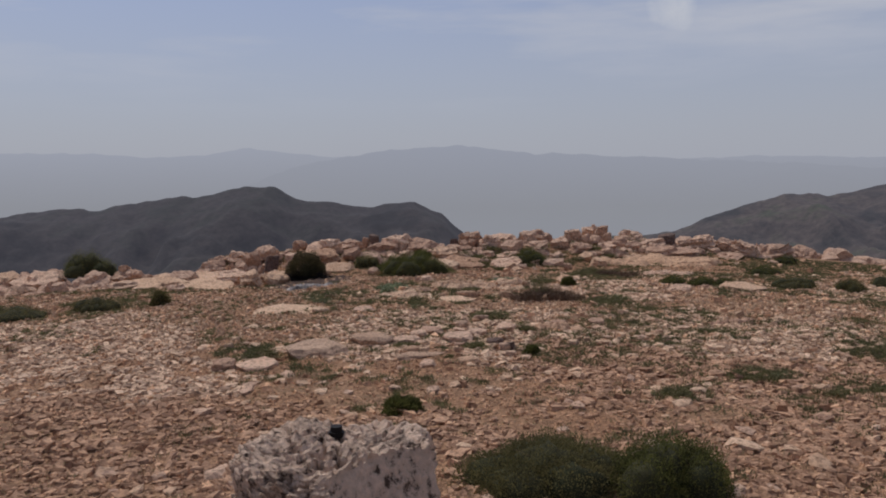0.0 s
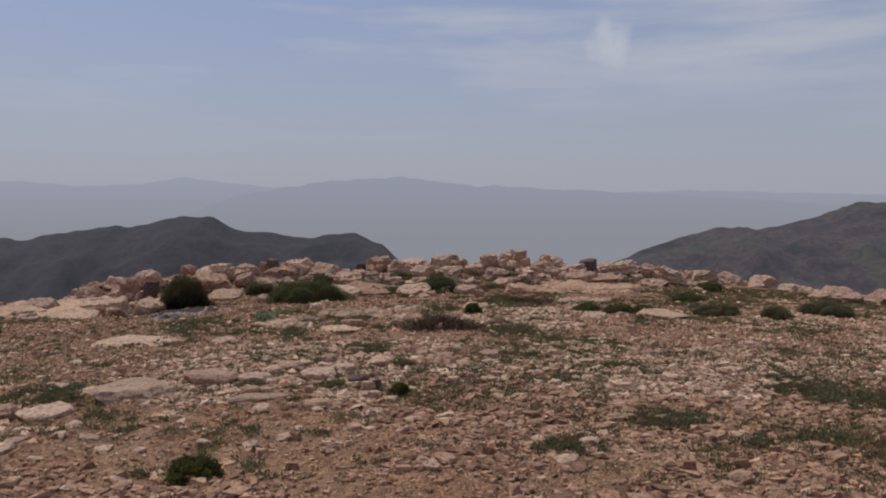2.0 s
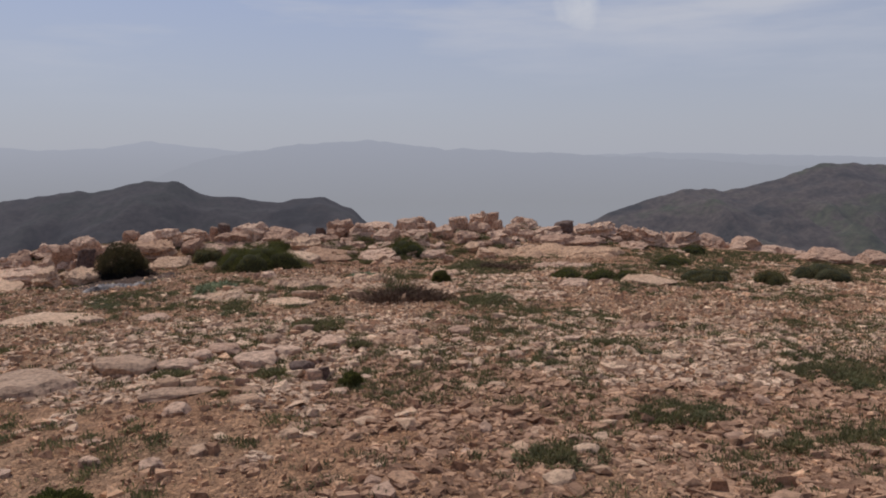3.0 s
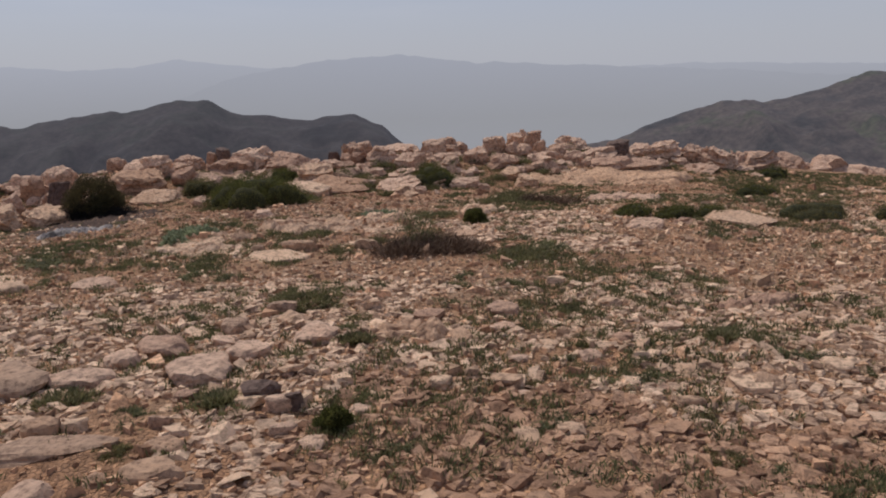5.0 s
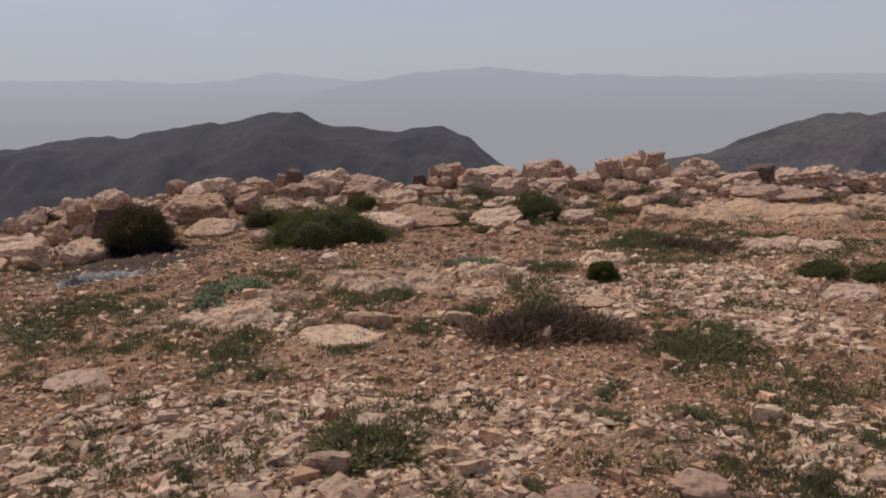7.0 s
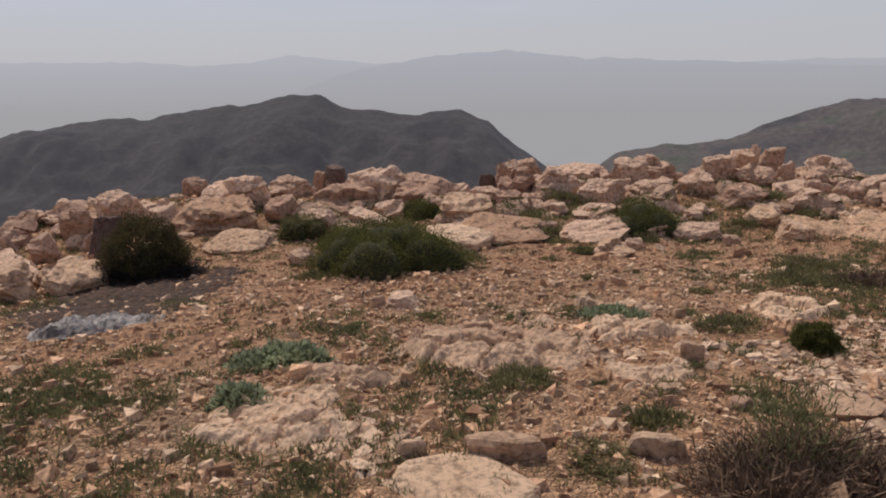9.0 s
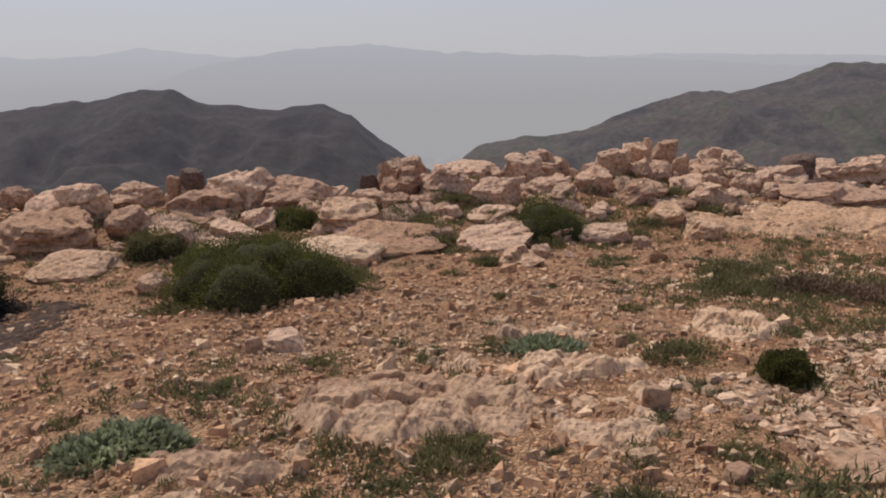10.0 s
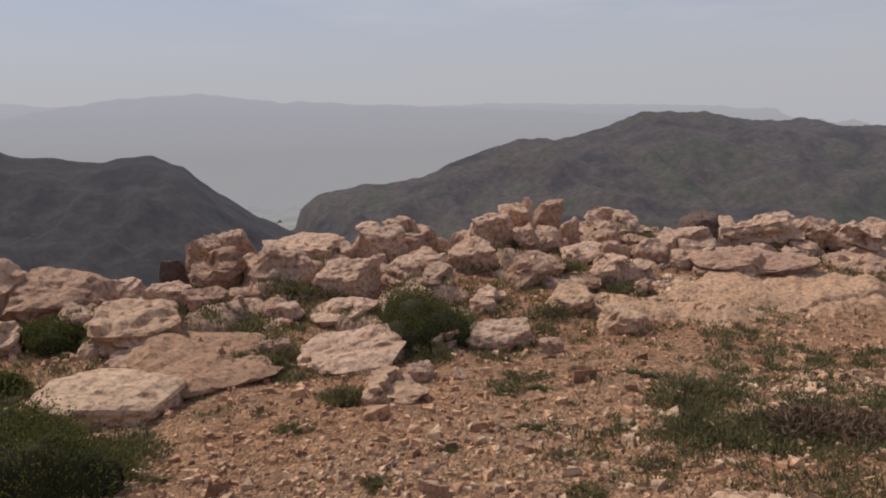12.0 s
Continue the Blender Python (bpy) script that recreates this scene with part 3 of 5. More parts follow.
boulder(-2.56, 18.27, 0.12, 0.54, 0.43, 0.36)
boulder(-2.90, 18.21, 0.10, 0.50, 0.39, 0.31)
boulder(-3.36, 18.68, 0.19, 0.40, 0.32, 0.24)
bedrock(-2.76, 17.69, -0.02, 0.83, 0.65, 0.32)
bedrock(-2.23, 16.80, -0.12, 0.65, 0.50, 0.19)
boulder(-0.76, 17.73, 0.03, 0.37, 0.30, 0.23)
bedrock(0.13, 17.61, -0.01, 0.60, 0.47, 0.35)
bedrock(0.46, 17.17, -0.12, 0.96, 0.74, 0.30)
boulder(-1.36, 16.00, -0.11, 0.28, 0.22, 0.18)
boulder(-0.24, 18.52, 0.16, 0.62, 0.49, 0.18)
boulder(-3.94, 17.75, -0.02, 0.54, 0.43, 0.43)
boulder(-4.14, 17.21, -0.12, 0.37, 0.30, 0.43)
dark_rock(-3.67, 16.78, -0.15, 0.33, 0.26, 0.39)
boulder(-4.24, 16.67, -0.17, 0.33, 0.26, 0.28)
boulder(-4.33, 16.17, -0.17, 0.26, 0.21, 0.33)
bedrock(-3.69, 15.21, -0.10, 0.38, 0.30, 0.23)
bedrock(-3.27, 15.43, -0.10, 0.49, 0.39, 0.18)
layered_rock(7.54, 19.40, -0.18, 0.70, 0.52, 0.45)
layered_rock(8.20, 19.20, -0.34, 1.03, 0.77, 0.56)
layered_rock(7.48, 18.70, -0.36, 0.85, 0.63, 0.29)
boulder(8.54, 20.00, -0.53, 1.21, 0.95, 0.58)
boulder(9.46, 20.10, -0.62, 0.86, 0.68, 0.53)
boulder(3.90, 12.67, -0.02, 0.34, 0.27, 0.15)
boulder(4.35, 12.72, -0.02, 0.27, 0.22, 0.14)
bedrock(7.62, 18.50, -0.68, 0.71, 0.53, 0.49)
bedrock(8.11, 18.00, -0.67, 0.88, 0.65, 0.35)
boulder(10.65, 17.50, -0.43, 0.91, 0.71, 0.39)
boulder(11.58, 17.60, -0.55, 0.85, 0.67, 0.43)
boulder(9.51, 20.20, -0.61, 0.88, 0.69, 0.67)
boulder(10.28, 20.00, -0.85, 1.30, 1.02, 0.83)
bedrock(-6.08, 15.30, -0.31, 1.33, 0.98, 0.25)
bedrock(-4.70, 15.10, -0.33, 1.37, 1.01, 0.27)
layered_rock(-4.40, 15.80, -0.30, 1.18, 0.88, 0.36)
bedrock(-5.68, 15.60, -0.29, 1.23, 0.91, 0.28)
bedrock(-4.77, 15.60, -0.30, 0.98, 0.73, 0.30)
boulder(-8.23, 15.90, -0.44, 1.05, 0.83, 0.50)
layered_rock(-7.44, 14.90, -0.32, 0.82, 0.61, 0.28)
boulder(-7.01, 15.70, -0.41, 0.72, 0.56, 0.48)
layered_rock(-6.63, 16.30, -0.27, 0.60, 0.45, 0.40)
layered_rock(-6.04, 16.00, -0.35, 0.60, 0.45, 0.42)
boulder(-5.16, 15.70, -0.30, 0.57, 0.45, 0.37)
layered_rock(-8.59, 15.40, -0.40, 0.61, 0.45, 0.32)
boulder(-7.55, 14.40, -0.38, 0.48, 0.37, 0.24)
layered_rock(-8.16, 14.40, -0.35, 0.51, 0.38, 0.21)
layered_rock(-5.53, 18.50, -0.85, 0.91, 0.67, 0.55)
boulder(-6.38, 18.10, -0.92, 1.04, 0.82, 0.51)
boulder(-5.15, 18.70, -0.64, 0.84, 0.66, 0.36)
boulder(-5.50, 17.90, -0.78, 0.85, 0.67, 0.33)
layered_rock(-7.19, 17.90, -0.94, 0.88, 0.65, 0.48)
boulder(-9.88, 19.30, -0.92, 1.22, 0.96, 0.60)
bedrock(-11.07, 19.20, -1.03, 1.59, 1.18, 0.64)
boulder(11.64, 20.60, -1.06, 1.63, 1.29, 0.74)

# smaller rocks packed between the large ones of the ridge
fill = np.random.default_rng(77)
for k in range(270):
    x, y = fill.uniform(-5.2, 8.0), 18.3 + fill.normal() * 0.75
    if not 16.9 < y < 19.7 or (x > 4.3 and y < 17.6):
        continue
    s = fill.uniform(0.08, 0.30) * (0.75 if y < 17.8 else 1.0)
    rock("ridge_stone", "small tan limestone block packed among the ridge rocks", x, y, float(surface(x, y)[0]) - 0.06, s * 1.3, s, s * fill.uniform(0.45, 0.75),
         ROCK if fill.random() < 0.8 else GREY, "small rocks of the ridge", dip=0.25 + 0.25 * fill.normal(), lean=0.25 * fill.normal(), strata=fill.uniform(0.2, 1.0), detail=3 if s > 0.17 else 2, turn=fill.uniform(0, 360))

for k in range(30):                                # the west shoulder of the ridge
    x, y = fill.uniform(-5.3, -3.0), fill.uniform(16.0, 18.2)
    s = fill.uniform(0.18, 0.42)
    rock("ridge_stone", "tan limestone block on the shoulder of the ridge", x, y, float(surface(x, y)[0]) - 0.08, s * 1.3, s, s * fill.uniform(0.45, 0.7) + 0.06,
         ROCK, "small rocks of the ridge", dip=0.3 + 0.2 * fill.normal(), lean=0.2 * fill.normal(), strata=fill.uniform(0.2, 1.0), detail=3, turn=fill.uniform(0, 360))

for k in range(34):                                # broken rocks along the western rim
    x, y = fill.uniform(-9.5, -4.6), fill.uniform(14.6, 16.0)
    s = fill.uniform(0.14, 0.38)
    rock("ridge_stone", "tan limestone block on the rim of the plateau", x, y, G(x, y) - 0.08, s * 1.4, s, s * fill.uniform(0.4, 0.6) + 0.08,
         ROCK if fill.random() < 0.6 else GREY, "small rocks of the ridge", dip=0.2 + 0.2 * fill.normal(), lean=0.2 * fill.normal(), strata=fill.uniform(0.2, 1.0), detail=3, turn=fill.uniform(0, 360))

# ---- flat stones and outcrops on the plateau ----
def flat_stone(x, y, w, d, h, material):
    return rock("flat_stone", "pale flat limestone slab lying in the gravel" if material is PALE else "flat tan limestone slab lying in the gravel",
                x, y, G(x, y) - 0.5 * h, w, d, h * 1.4, material, "flat stones on the plateau", dip=0.06, lean=0.05 * math.sin(ROCKS[0]), strata=0.15, rough=0.9, ledges=0, detail=3, turn=ROCKS[0] * 23 % 30 - 15)


def flat_outcrop(x, y, w, d, h, material):
    """Low cracked bedrock that breaks through the soil."""
    ROCKS[0] += 1
    seed = 300 + ROCKS[0]
    rng = np.random.default_rng(seed)
    w, d = w * 1.05, d * 1.05
    pts = np.stack([rng.uniform(-w * 0.6, w * 0.6, 16), rng.uniform(-d * 0.6, d * 0.6, 16)], 1)
    lift, gx_, gy_ = rng.uniform(-0.25, 0.2, 16) * h, rng.normal(size=16) * 0.04, rng.normal(size=16) * 0.04 + 0.03

    def rise(px, py):
        q = np.stack([px, py, px * 0 + seed], 1)
        ux, uy = px + 0.05 * fbm(q * 5, 3, seed), py + 0.05 * fbm(q * 5, 3, seed + 1)
        dist = np.hypot((ux[:, None] - pts[:, 0]) / 1.4, uy[:, None] - pts[:, 1])
        order = np.argsort(dist, axis=1)[:, :2]
        r = np.arange(len(px))
        i = order[:, 0]
        gap = dist[r, order[:, 1]] - dist[r, i]
        edge = 1 - np.hypot(px / (w / 2), py / (d / 2)) + 0.35 * fbm(q * 2.6 / max(w, d) * 1.5, 3, seed + 2)
        body = np.clip(edge * 2.6, 0, 1)
        top = h * 0.62 + lift[i] + gx_[i] * (ux - pts[i, 0]) + gy_[i] * (uy - pts[i, 1]) - 0.30 * h * np.exp(-(gap / 0.018) ** 2) + 0.020 * fbm(q * 9, 5, seed + 4, 0.68)
        return land(px + x, py + y) - land(x, y)[0] - 0.05 + (0.03 + top) * body

    step_ = max(0.016, w / 70)
    ob = mesh_thing("bedrock_outcrop", grid_mesh("bedrock_outcrop", np.arange(-w * 0.6, w * 0.6, step_), np.arange(-d * 0.6, d * 0.6, step_), rise), material)
    ob.data.polygons.foreach_set("use_smooth", np.zeros(len(ob.data.polygons), bool))
    ob.location = (x, y, G(x, y))
    return tagged(ob, "low rough outcrop of cracked tan bedrock level with the soil", "rock", "outcrops on the plateau")


flat_stone(1.46, 8.52, 0.14, 0.10, 0.06, PALE)
flat_stone(1.62, 8.59, 0.08, 0.03, 0.06, PALE)
flat_stone(1.78, 8.51, 0.17, 0.13, 0.06, PALE)
flat_stone(0.21, 8.91, 0.39, 0.37, 0.10, ROCK)
flat_stone(0.78, 9.31, 0.30, 0.27, 0.09, ROCK)
flat_stone(0.29, 9.58, 0.23, 0.18, 0.09, GREY)
flat_stone(0.42, 9.13, 0.27, 0.23, 0.08, ROCK)
flat_stone(-0.10, 9.33, 0.34, 0.33, 0.08, ROCK)
flat_stone(-0.24, 9.11, 0.22, 0.18, 0.08, ROCK)
flat_stone(-0.38, 8.88, 0.42, 0.16, 0.08, ROCK)
flat_stone(-0.75, 9.04, 0.13, 0.06, 0.08, ROCK)
flat_stone(0.25, 11.78, 0.66, 0.46, 0.06, PALE)
flat_stone(-1.69, 10.99, 0.26, 0.23, 0.08, PALE)
flat_stone(-1.05, 11.02, 0.36, 0.36, 0.06, ROCK)
flat_stone(0.71, 8.37, 0.16, 0.08, 0.08, ROCK)
flat_stone(-0.31, 8.22, 0.19, 0.12, 0.09, PALE)
flat_stone(-0.17, 8.22, 0.12, 0.07, 0.06, PALE)
flat_stone(0.20, 8.22, 0.11, 0.06, 0.06, ROCK)
flat_stone(0.52, 9.91, 0.20, 0.12, 0.10, GREY)
flat_stone(1.95, 9.74, 0.22, 0.18, 0.07, ROCK)
flat_stone(2.30, 8.85, 0.15, 0.12, 0.05, ROCK)
flat_stone(1.46, 9.65, 0.24, 0.18, 0.06, ROCK)
flat_stone(2.69, 9.80, 0.18, 0.15, 0.06, PALE)
flat_stone(2.46, 10.46, 0.16, 0.12, 0.07, PALE)
flat_stone(2.58, 8.19, 0.17, 0.07, 0.05, PALE)
flat_stone(0.74, 8.13, 0.13, 0.05, 0.06, ROCK)
flat_stone(1.06, 8.29, 0.12, 0.09, 0.05, ROCK)
flat_stone(0.21, 8.57, 0.15, 0.09, 0.05, ROCK)
flat_stone(1.91, 9.41, 0.16, 0.14, 0.05, ROCK)
flat_stone(2.54, 9.09, 0.15, 0.13, 0.05, ROCK)
flat_stone(2.86, 9.18, 0.18, 0.14, 0.06, ROCK)
flat_stone(0.66, 10.29, 0.19, 0.17, 0.06, GREY)
flat_outcrop(1.35, 9.32, 0.60, 0.35, 0.12, PALE)
flat_outcrop(-0.65, 12.35, 0.75, 0.81, 0.10, PALE)
flat_outcrop(3.02, 8.40, 0.42, 0.27, 0.08, PALE)
flat_outcrop(3.65, 9.74, 0.67, 0.35, 0.09, ROCK)
flat_outcrop(0.75, 13.34, 0.80, 0.87, 0.10, PALE)
flat_outcrop(1.25, 13.07, 0.72, 0.79, 0.08, PALE)
flat_outcrop(-0.55, 12.26, 0.98, 0.51, 0.14, PALE)
flat_outcrop(-0.41, 12.91, 0.70, 0.46, 0.12, PALE)
flat_outcrop(0.25, 13.29, 0.93, 0.66, 0.15, PALE)
flat_outcrop(1.21, 13.63, 0.70, 0.45, 0.12, PALE)
flat_outcrop(1.20, 14.24, 0.63, 0.25, 0.10, PALE)
flat_outcrop(2.37, 14.19, 0.75, 0.67, 0.12, PALE)
flat_stone(0.42, 11.97, 0.33, 0.12, 0.10, PALE)
flat_stone(1.02, 12.02, 0.27, 0.10, 0.10, PALE)
flat_stone(0.04, 11.97, 0.14, 0.05, 0.08, PALE)
flat_stone(1.99, 12.50, 0.29, 0.30, 0.05, BED)
flat_stone(1.52, 12.52, 0.13, 0.10, 0.05, ROCK)
flat_outcrop(0.25, 13.46, 0.97, 0.37, 0.14, PALE)
flat_outcrop(1.20, 13.62, 0.66, 0.31, 0.13, PALE)
flat_outcrop(0.62, 13.78, 0.49, 0.21, 0.08, PALE)
flat_stone(0.28, 13.57, 0.18, 0.07, 0.10, PALE)
flat_stone(1.45, 13.14, 0.14, 0.06, 0.12, PALE)
flat_stone(-0.24, 14.34, 0.30, 0.25, 0.10, ROCK)
flat_stone(-0.42, 14.28, 0.12, 0.05, 0.10, ROCK)
flat_stone(-1.31, 8.36, 0.69, 0.59, 0.12, GREY)
flat_stone(-0.77, 8.91, 0.50, 0.47, 0.12, GREY)
flat_stone(-2.16, 7.80, 0.29, 0.24, 0.10, ROCK)
flat_stone(-1.84, 7.84, 0.44, 0.45, 0.08, ROCK)
flat_stone(-0.20, 8.05, 0.55, 0.21, 0.05, GREY)
flat_stone(-2.12, 11.10, 1.08, 0.95, 0.07, PALE)
flat_stone(4.99, 12.88, 0.82, 0.76, 0.11, PALE)
flat_outcrop(4.36, 14.73, 1.07, 1.17, 0.13, ROCK)
flat_stone(-0.12, 7.63, 0.20, 0.18, 0.06, ROCK)
flat_stone(0.27, 7.99, 0.22, 0.13, 0.05, PALE)
flat_stone(0.29, 7.77, 0.26, 0.15, 0.05, PALE)
flat_stone(2.21, 6.68, 0.15, 0.11, 0.05, PALE)
flat_stone(2.88, 6.26, 0.06, 0.02, 0.05, PALE)
flat_stone(0.59, 7.18, 0.15, 0.09, 0.05, BED)
flat_stone(3.03, 7.74, 0.09, 0.06, 0.05, PALE)
flat_stone(-0.39, 6.88, 0.15, 0.09, 0.05, ROCK)
flat_stone(-0.04, 6.74, 0.14, 0.10, 0.06, ROCK)
flat_stone(2.97, 8.37, 0.22, 0.21, 0.05, PALE)
flat_stone(3.46, 8.49, 0.18, 0.16, 0.05, PALE)
flat_stone(0.02, 16.80, 0.82, 0.76, 0.12, BED)

# dark blocks added in place of a shadowed hole between the slabs
dark_rock(0.60, 8.47, G(0.60, 8.47) + 0.04, 0.17, 0.11, 0.05)
dark_rock(0.76, 8.38, G(0.76, 8.38) + 0.04, 0.10, 0.08, 0.04)


def rock_apron(x, y, w, d):
    """A wide smooth sheet of bedrock that rises towards the crest, half covered by soil."""
    def rise(px, py):
        q = np.stack([px, py, px * 0], 1)
        edge = 1 - np.hypot(px / (w / 2), py / (d / 2)) ** 1.5 + 0.30 * fbm(q * 1.3, 4, 641, 0.6)
        seam = np.abs(fbm(q * np.array([0.7, 1.9, 1]) + 3.1, 3, 643))
        relief = 0.045 * fbm(q * 1.6, 3, 645) + 0.016 * fbm(q * 8, 4, 647, 0.6) - 0.045 * np.exp(-(seam / 0.035) ** 2)
        return land(px + x, py + y) - G(x, y) - 0.06 + (0.11 + relief) * np.clip(edge * 3.0, 0, 1)

    ob = mesh_thing("bedrock_apron", grid_mesh("bedrock_apron", np.arange(-0.6 * w, 0.6 * w, 0.022), np.arange(-0.62 * d, 0.62 * d, 0.022), rise), OCHRE)
    ob.data.polygons.foreach_set("use_smooth", np.zeros(len(ob.data.polygons), bool))
    ob.location = (x, y, G(x, y))
    return tagged(ob, "wide smooth sheet of orange-tan bedrock below the crest", "rock", "outcrops on the plateau")


rock_apron(4.95, 17.25, 3.2, 1.25)

# ---- plants ----

def plant_part(name, me, material, root, label=""):
    return tagged(mesh_thing(name, me, material, root, label), kind="stuff")


def leaves(points, dirs, length, width, rng, droop=0.35):
    """One small lens-shaped blade at each point, pointing along dirs."""
    n = len(points)
    d = dirs + rng.normal(size=(n, 3)) * droop
    d /= np.linalg.norm(d, axis=1)[:, None]
    side = np.cross(d, rng.normal(size=(n, 3)))
    side /= np.linalg.norm(side, axis=1)[:, None] + 1e-9
    ln = length * rng.uniform(0.6, 1.3, n)[:, None]
    wd = width * rng.uniform(0.7, 1.3, n)[:, None]
    v = np.stack([points, points + d * ln * 0.5 + side * wd, points + d * ln, points + d * ln * 0.5 - side * wd], 1).reshape(-1, 3)
    return v, np.arange(4 * n).reshape(n, 4)


def lobes(w, d, h, seed):
    """Cushions that a shrub is made of: centre x, y, half breadth, half depth, height."""
    rng = np.random.default_rng(seed + 9000)
    if w < 0.34:
        return np.array([[0, 0, w / 2, d / 2, h]])
    k = 4 if w < 0.7 else 7
    a = np.linspace(0, 2 * math.pi, k, endpoint=False) + rng.uniform(-0.5, 0.5, k)
    r = rng.uniform(0.42, 0.62, k)
    ring = np.column_stack([np.cos(a) * w / 2 * r, np.sin(a) * d / 2 * r, w / 2 * rng.uniform(0.46, 0.66, k), d / 2 * rng.uniform(0.46, 0.66, k), h * rng.uniform(0.55, 0.95, k)])
    return np.vstack([[[0, 0.04 * d, w * 0.36, d * 0.36, h]], ring])


def dome(n, rng, w, d, h, seed, inner=0.6, lumps=0.20):
    """Points in the outer shell of a cushion of lobes, and the ways out of it."""
    u = rng.normal(size=(n, 3))
    u[:, 2] = np.abs(u[:, 2]) * 0.95 - 0.06
    u /= np.linalg.norm(u, axis=1)[:, None]
    lump = 1 + lumps * fbm(u * 2.4 + seed, 3, seed) + 0.06 * fbm(u * 8 + seed, 2, seed + 3)
    r = rng.uniform(inner, 1.0, n) ** 0.6 * lump
    lobe = lobes(w, d, h, seed)
    size = lobe[:, 2] * lobe[:, 3] + 0.3 * lobe[:, 4] * lobe[:, 2]
    i = rng.choice(len(lobe), n, p=size / size.sum())
    p = u * r[:, None] * lobe[i, 2:5]
    p[:, :2] += lobe[i, :2]
    return p, u


def branches(n, rng, w, d, h, thick, reach=0.85):
    """Crooked tapering twigs from the root to the shell."""
    vs, fs, k = [], [], 0
    for _ in range(n):
        a, e = rng.uniform(0, 2 * math.pi), rng.uniform(0.15, 1.45)
        end = np.array([math.cos(a) * math.cos(e) * w / 2, math.sin(a) * math.cos(e) * d / 2, math.sin(e) * h]) * reach * rng.uniform(0.7, 1.05)
        start = np.array([rng.normal() * w * 0.06, rng.normal() * d * 0.06, -0.02])
        mid = (start + end) / 2 + rng.normal(size=3) * 0.08 * np.array([w, d, h]) + np.array([0, 0, 0.1 * h])
        for q, t in ((start, thick), (mid, thick * 0.7), (end, thick * 0.25)):
            vs += [q + np.array([t, 0, 0]), q + np.array([-t * 0.5, t * 0.87, 0]), q + np.array([-t * 0.5, -t * 0.87, 0])]
        for s in (0, 3):
            for j in range(3):
                fs.append([k + s + j, k + s + (j + 1) % 3, k + s + 3 + (j + 1) % 3, k + s + 3 + j])
        k += 9
    return np.array(vs), np.array(fs)


PLANTS = [0]


def plant_root(name, label, x, y, group, z=None):
    PLANTS[0] += 1
    root = new(name)
    root.empty_display_size = 0.1
    root.location = (x, y, z if z is not None else float(surface(x, y)[0]) if 16.8 < y else G(x, y))
    return tagged(root, label, "shrub", group), np.random.default_rng(500 + PLANTS[0]), 500 + PLANTS[0]


# solid dark lumps under the leaves, painted as the shaded inside of a shrub
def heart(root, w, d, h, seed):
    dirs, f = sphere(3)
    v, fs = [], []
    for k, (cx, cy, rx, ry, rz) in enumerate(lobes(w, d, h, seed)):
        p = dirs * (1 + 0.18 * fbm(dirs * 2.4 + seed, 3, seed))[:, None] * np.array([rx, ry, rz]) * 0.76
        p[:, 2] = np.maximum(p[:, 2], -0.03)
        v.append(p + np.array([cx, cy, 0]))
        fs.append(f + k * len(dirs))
    mesh_thing("twig_heart", raw_mesh("twig_heart", np.concatenate(v), np.concatenate(fs), True), SHADE_CORE, root, "dark solid core that paints the shade inside the foliage")


def shrub(x, y, w, d, h, n=2500, material=None, label="low dense dark green cushion shrub growing among the stones", size=0.018, z=None):
    root, rng, seed = plant_root("shrub", label, x, y, "cushion shrubs", z)
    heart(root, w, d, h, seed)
    p, u = dome(int(n * 2.6), rng, w, d, h, seed)
    u[:, 2] += 0.5
    v, f = leaves(p, u, size * 0.85, size * 0.22, rng)
    plant_part("foliage", raw_mesh("foliage", v, f), material or GREEN, root)
    v, f = branches(26, rng, w, d, h, 0.006)
    plant_part("stems", raw_mesh("stems", v, f), TWIG, root, "thin brown woody stems")
    v, f = leaves(*[a[:int(n * 0.12)] for a in dome(n, rng, w * 1.15, d * 1.15, h * 0.3, seed, 0.8)], size * 1.5, size * 0.2, rng)
    plant_part("skirt", raw_mesh("skirt", v, f), OLIVE, root, "sparse olive shoots round the foot")
    return root


def olive_shrub(x, y, w, d, h, n=2600):
    return shrub(x, y, w, d, h, n, OLIVE, "olive green spiny shrub with dry brown twigs")


def low_scrub(x, y, w, d, h):
    root, rng, seed = plant_root("low_scrub", "low patch of grey-green scrub and grass", x, y, "scrub patches")
    n = int(6000 * max(0.12, w * d))
    p, u = dome(n, rng, w * 1.1, d * 1.2, h * 0.28, seed, 0.1, 0.5)
    v, f = leaves(p, u + np.array([0, 0, 0.8]), 0.036, 0.004, rng, 0.6)
    plant_part("foliage", raw_mesh("foliage", v, f), GRASS, root)
    v, f = leaves(p[::2] * 0.9, u[::2] + np.array([0, 0, 0.5]), 0.03, 0.005, rng, 0.6)
    plant_part("undergrowth", raw_mesh("undergrowth", v, f), OLIVE, root, "dull olive shoots")
    v, f = leaves(p[::4], u[::4] + np.array([0, 0, 0.9]), 0.045, 0.003, rng, 0.6)
    plant_part("straw", raw_mesh("straw", v, f), STRAW, root, "dry straw-coloured stalks")
    v, f = branches(22, rng, w, d, h * 0.32, 0.004)
    plant_part("stems", raw_mesh("stems", v, f), TWIG, root, "dry brown stems")
    return root


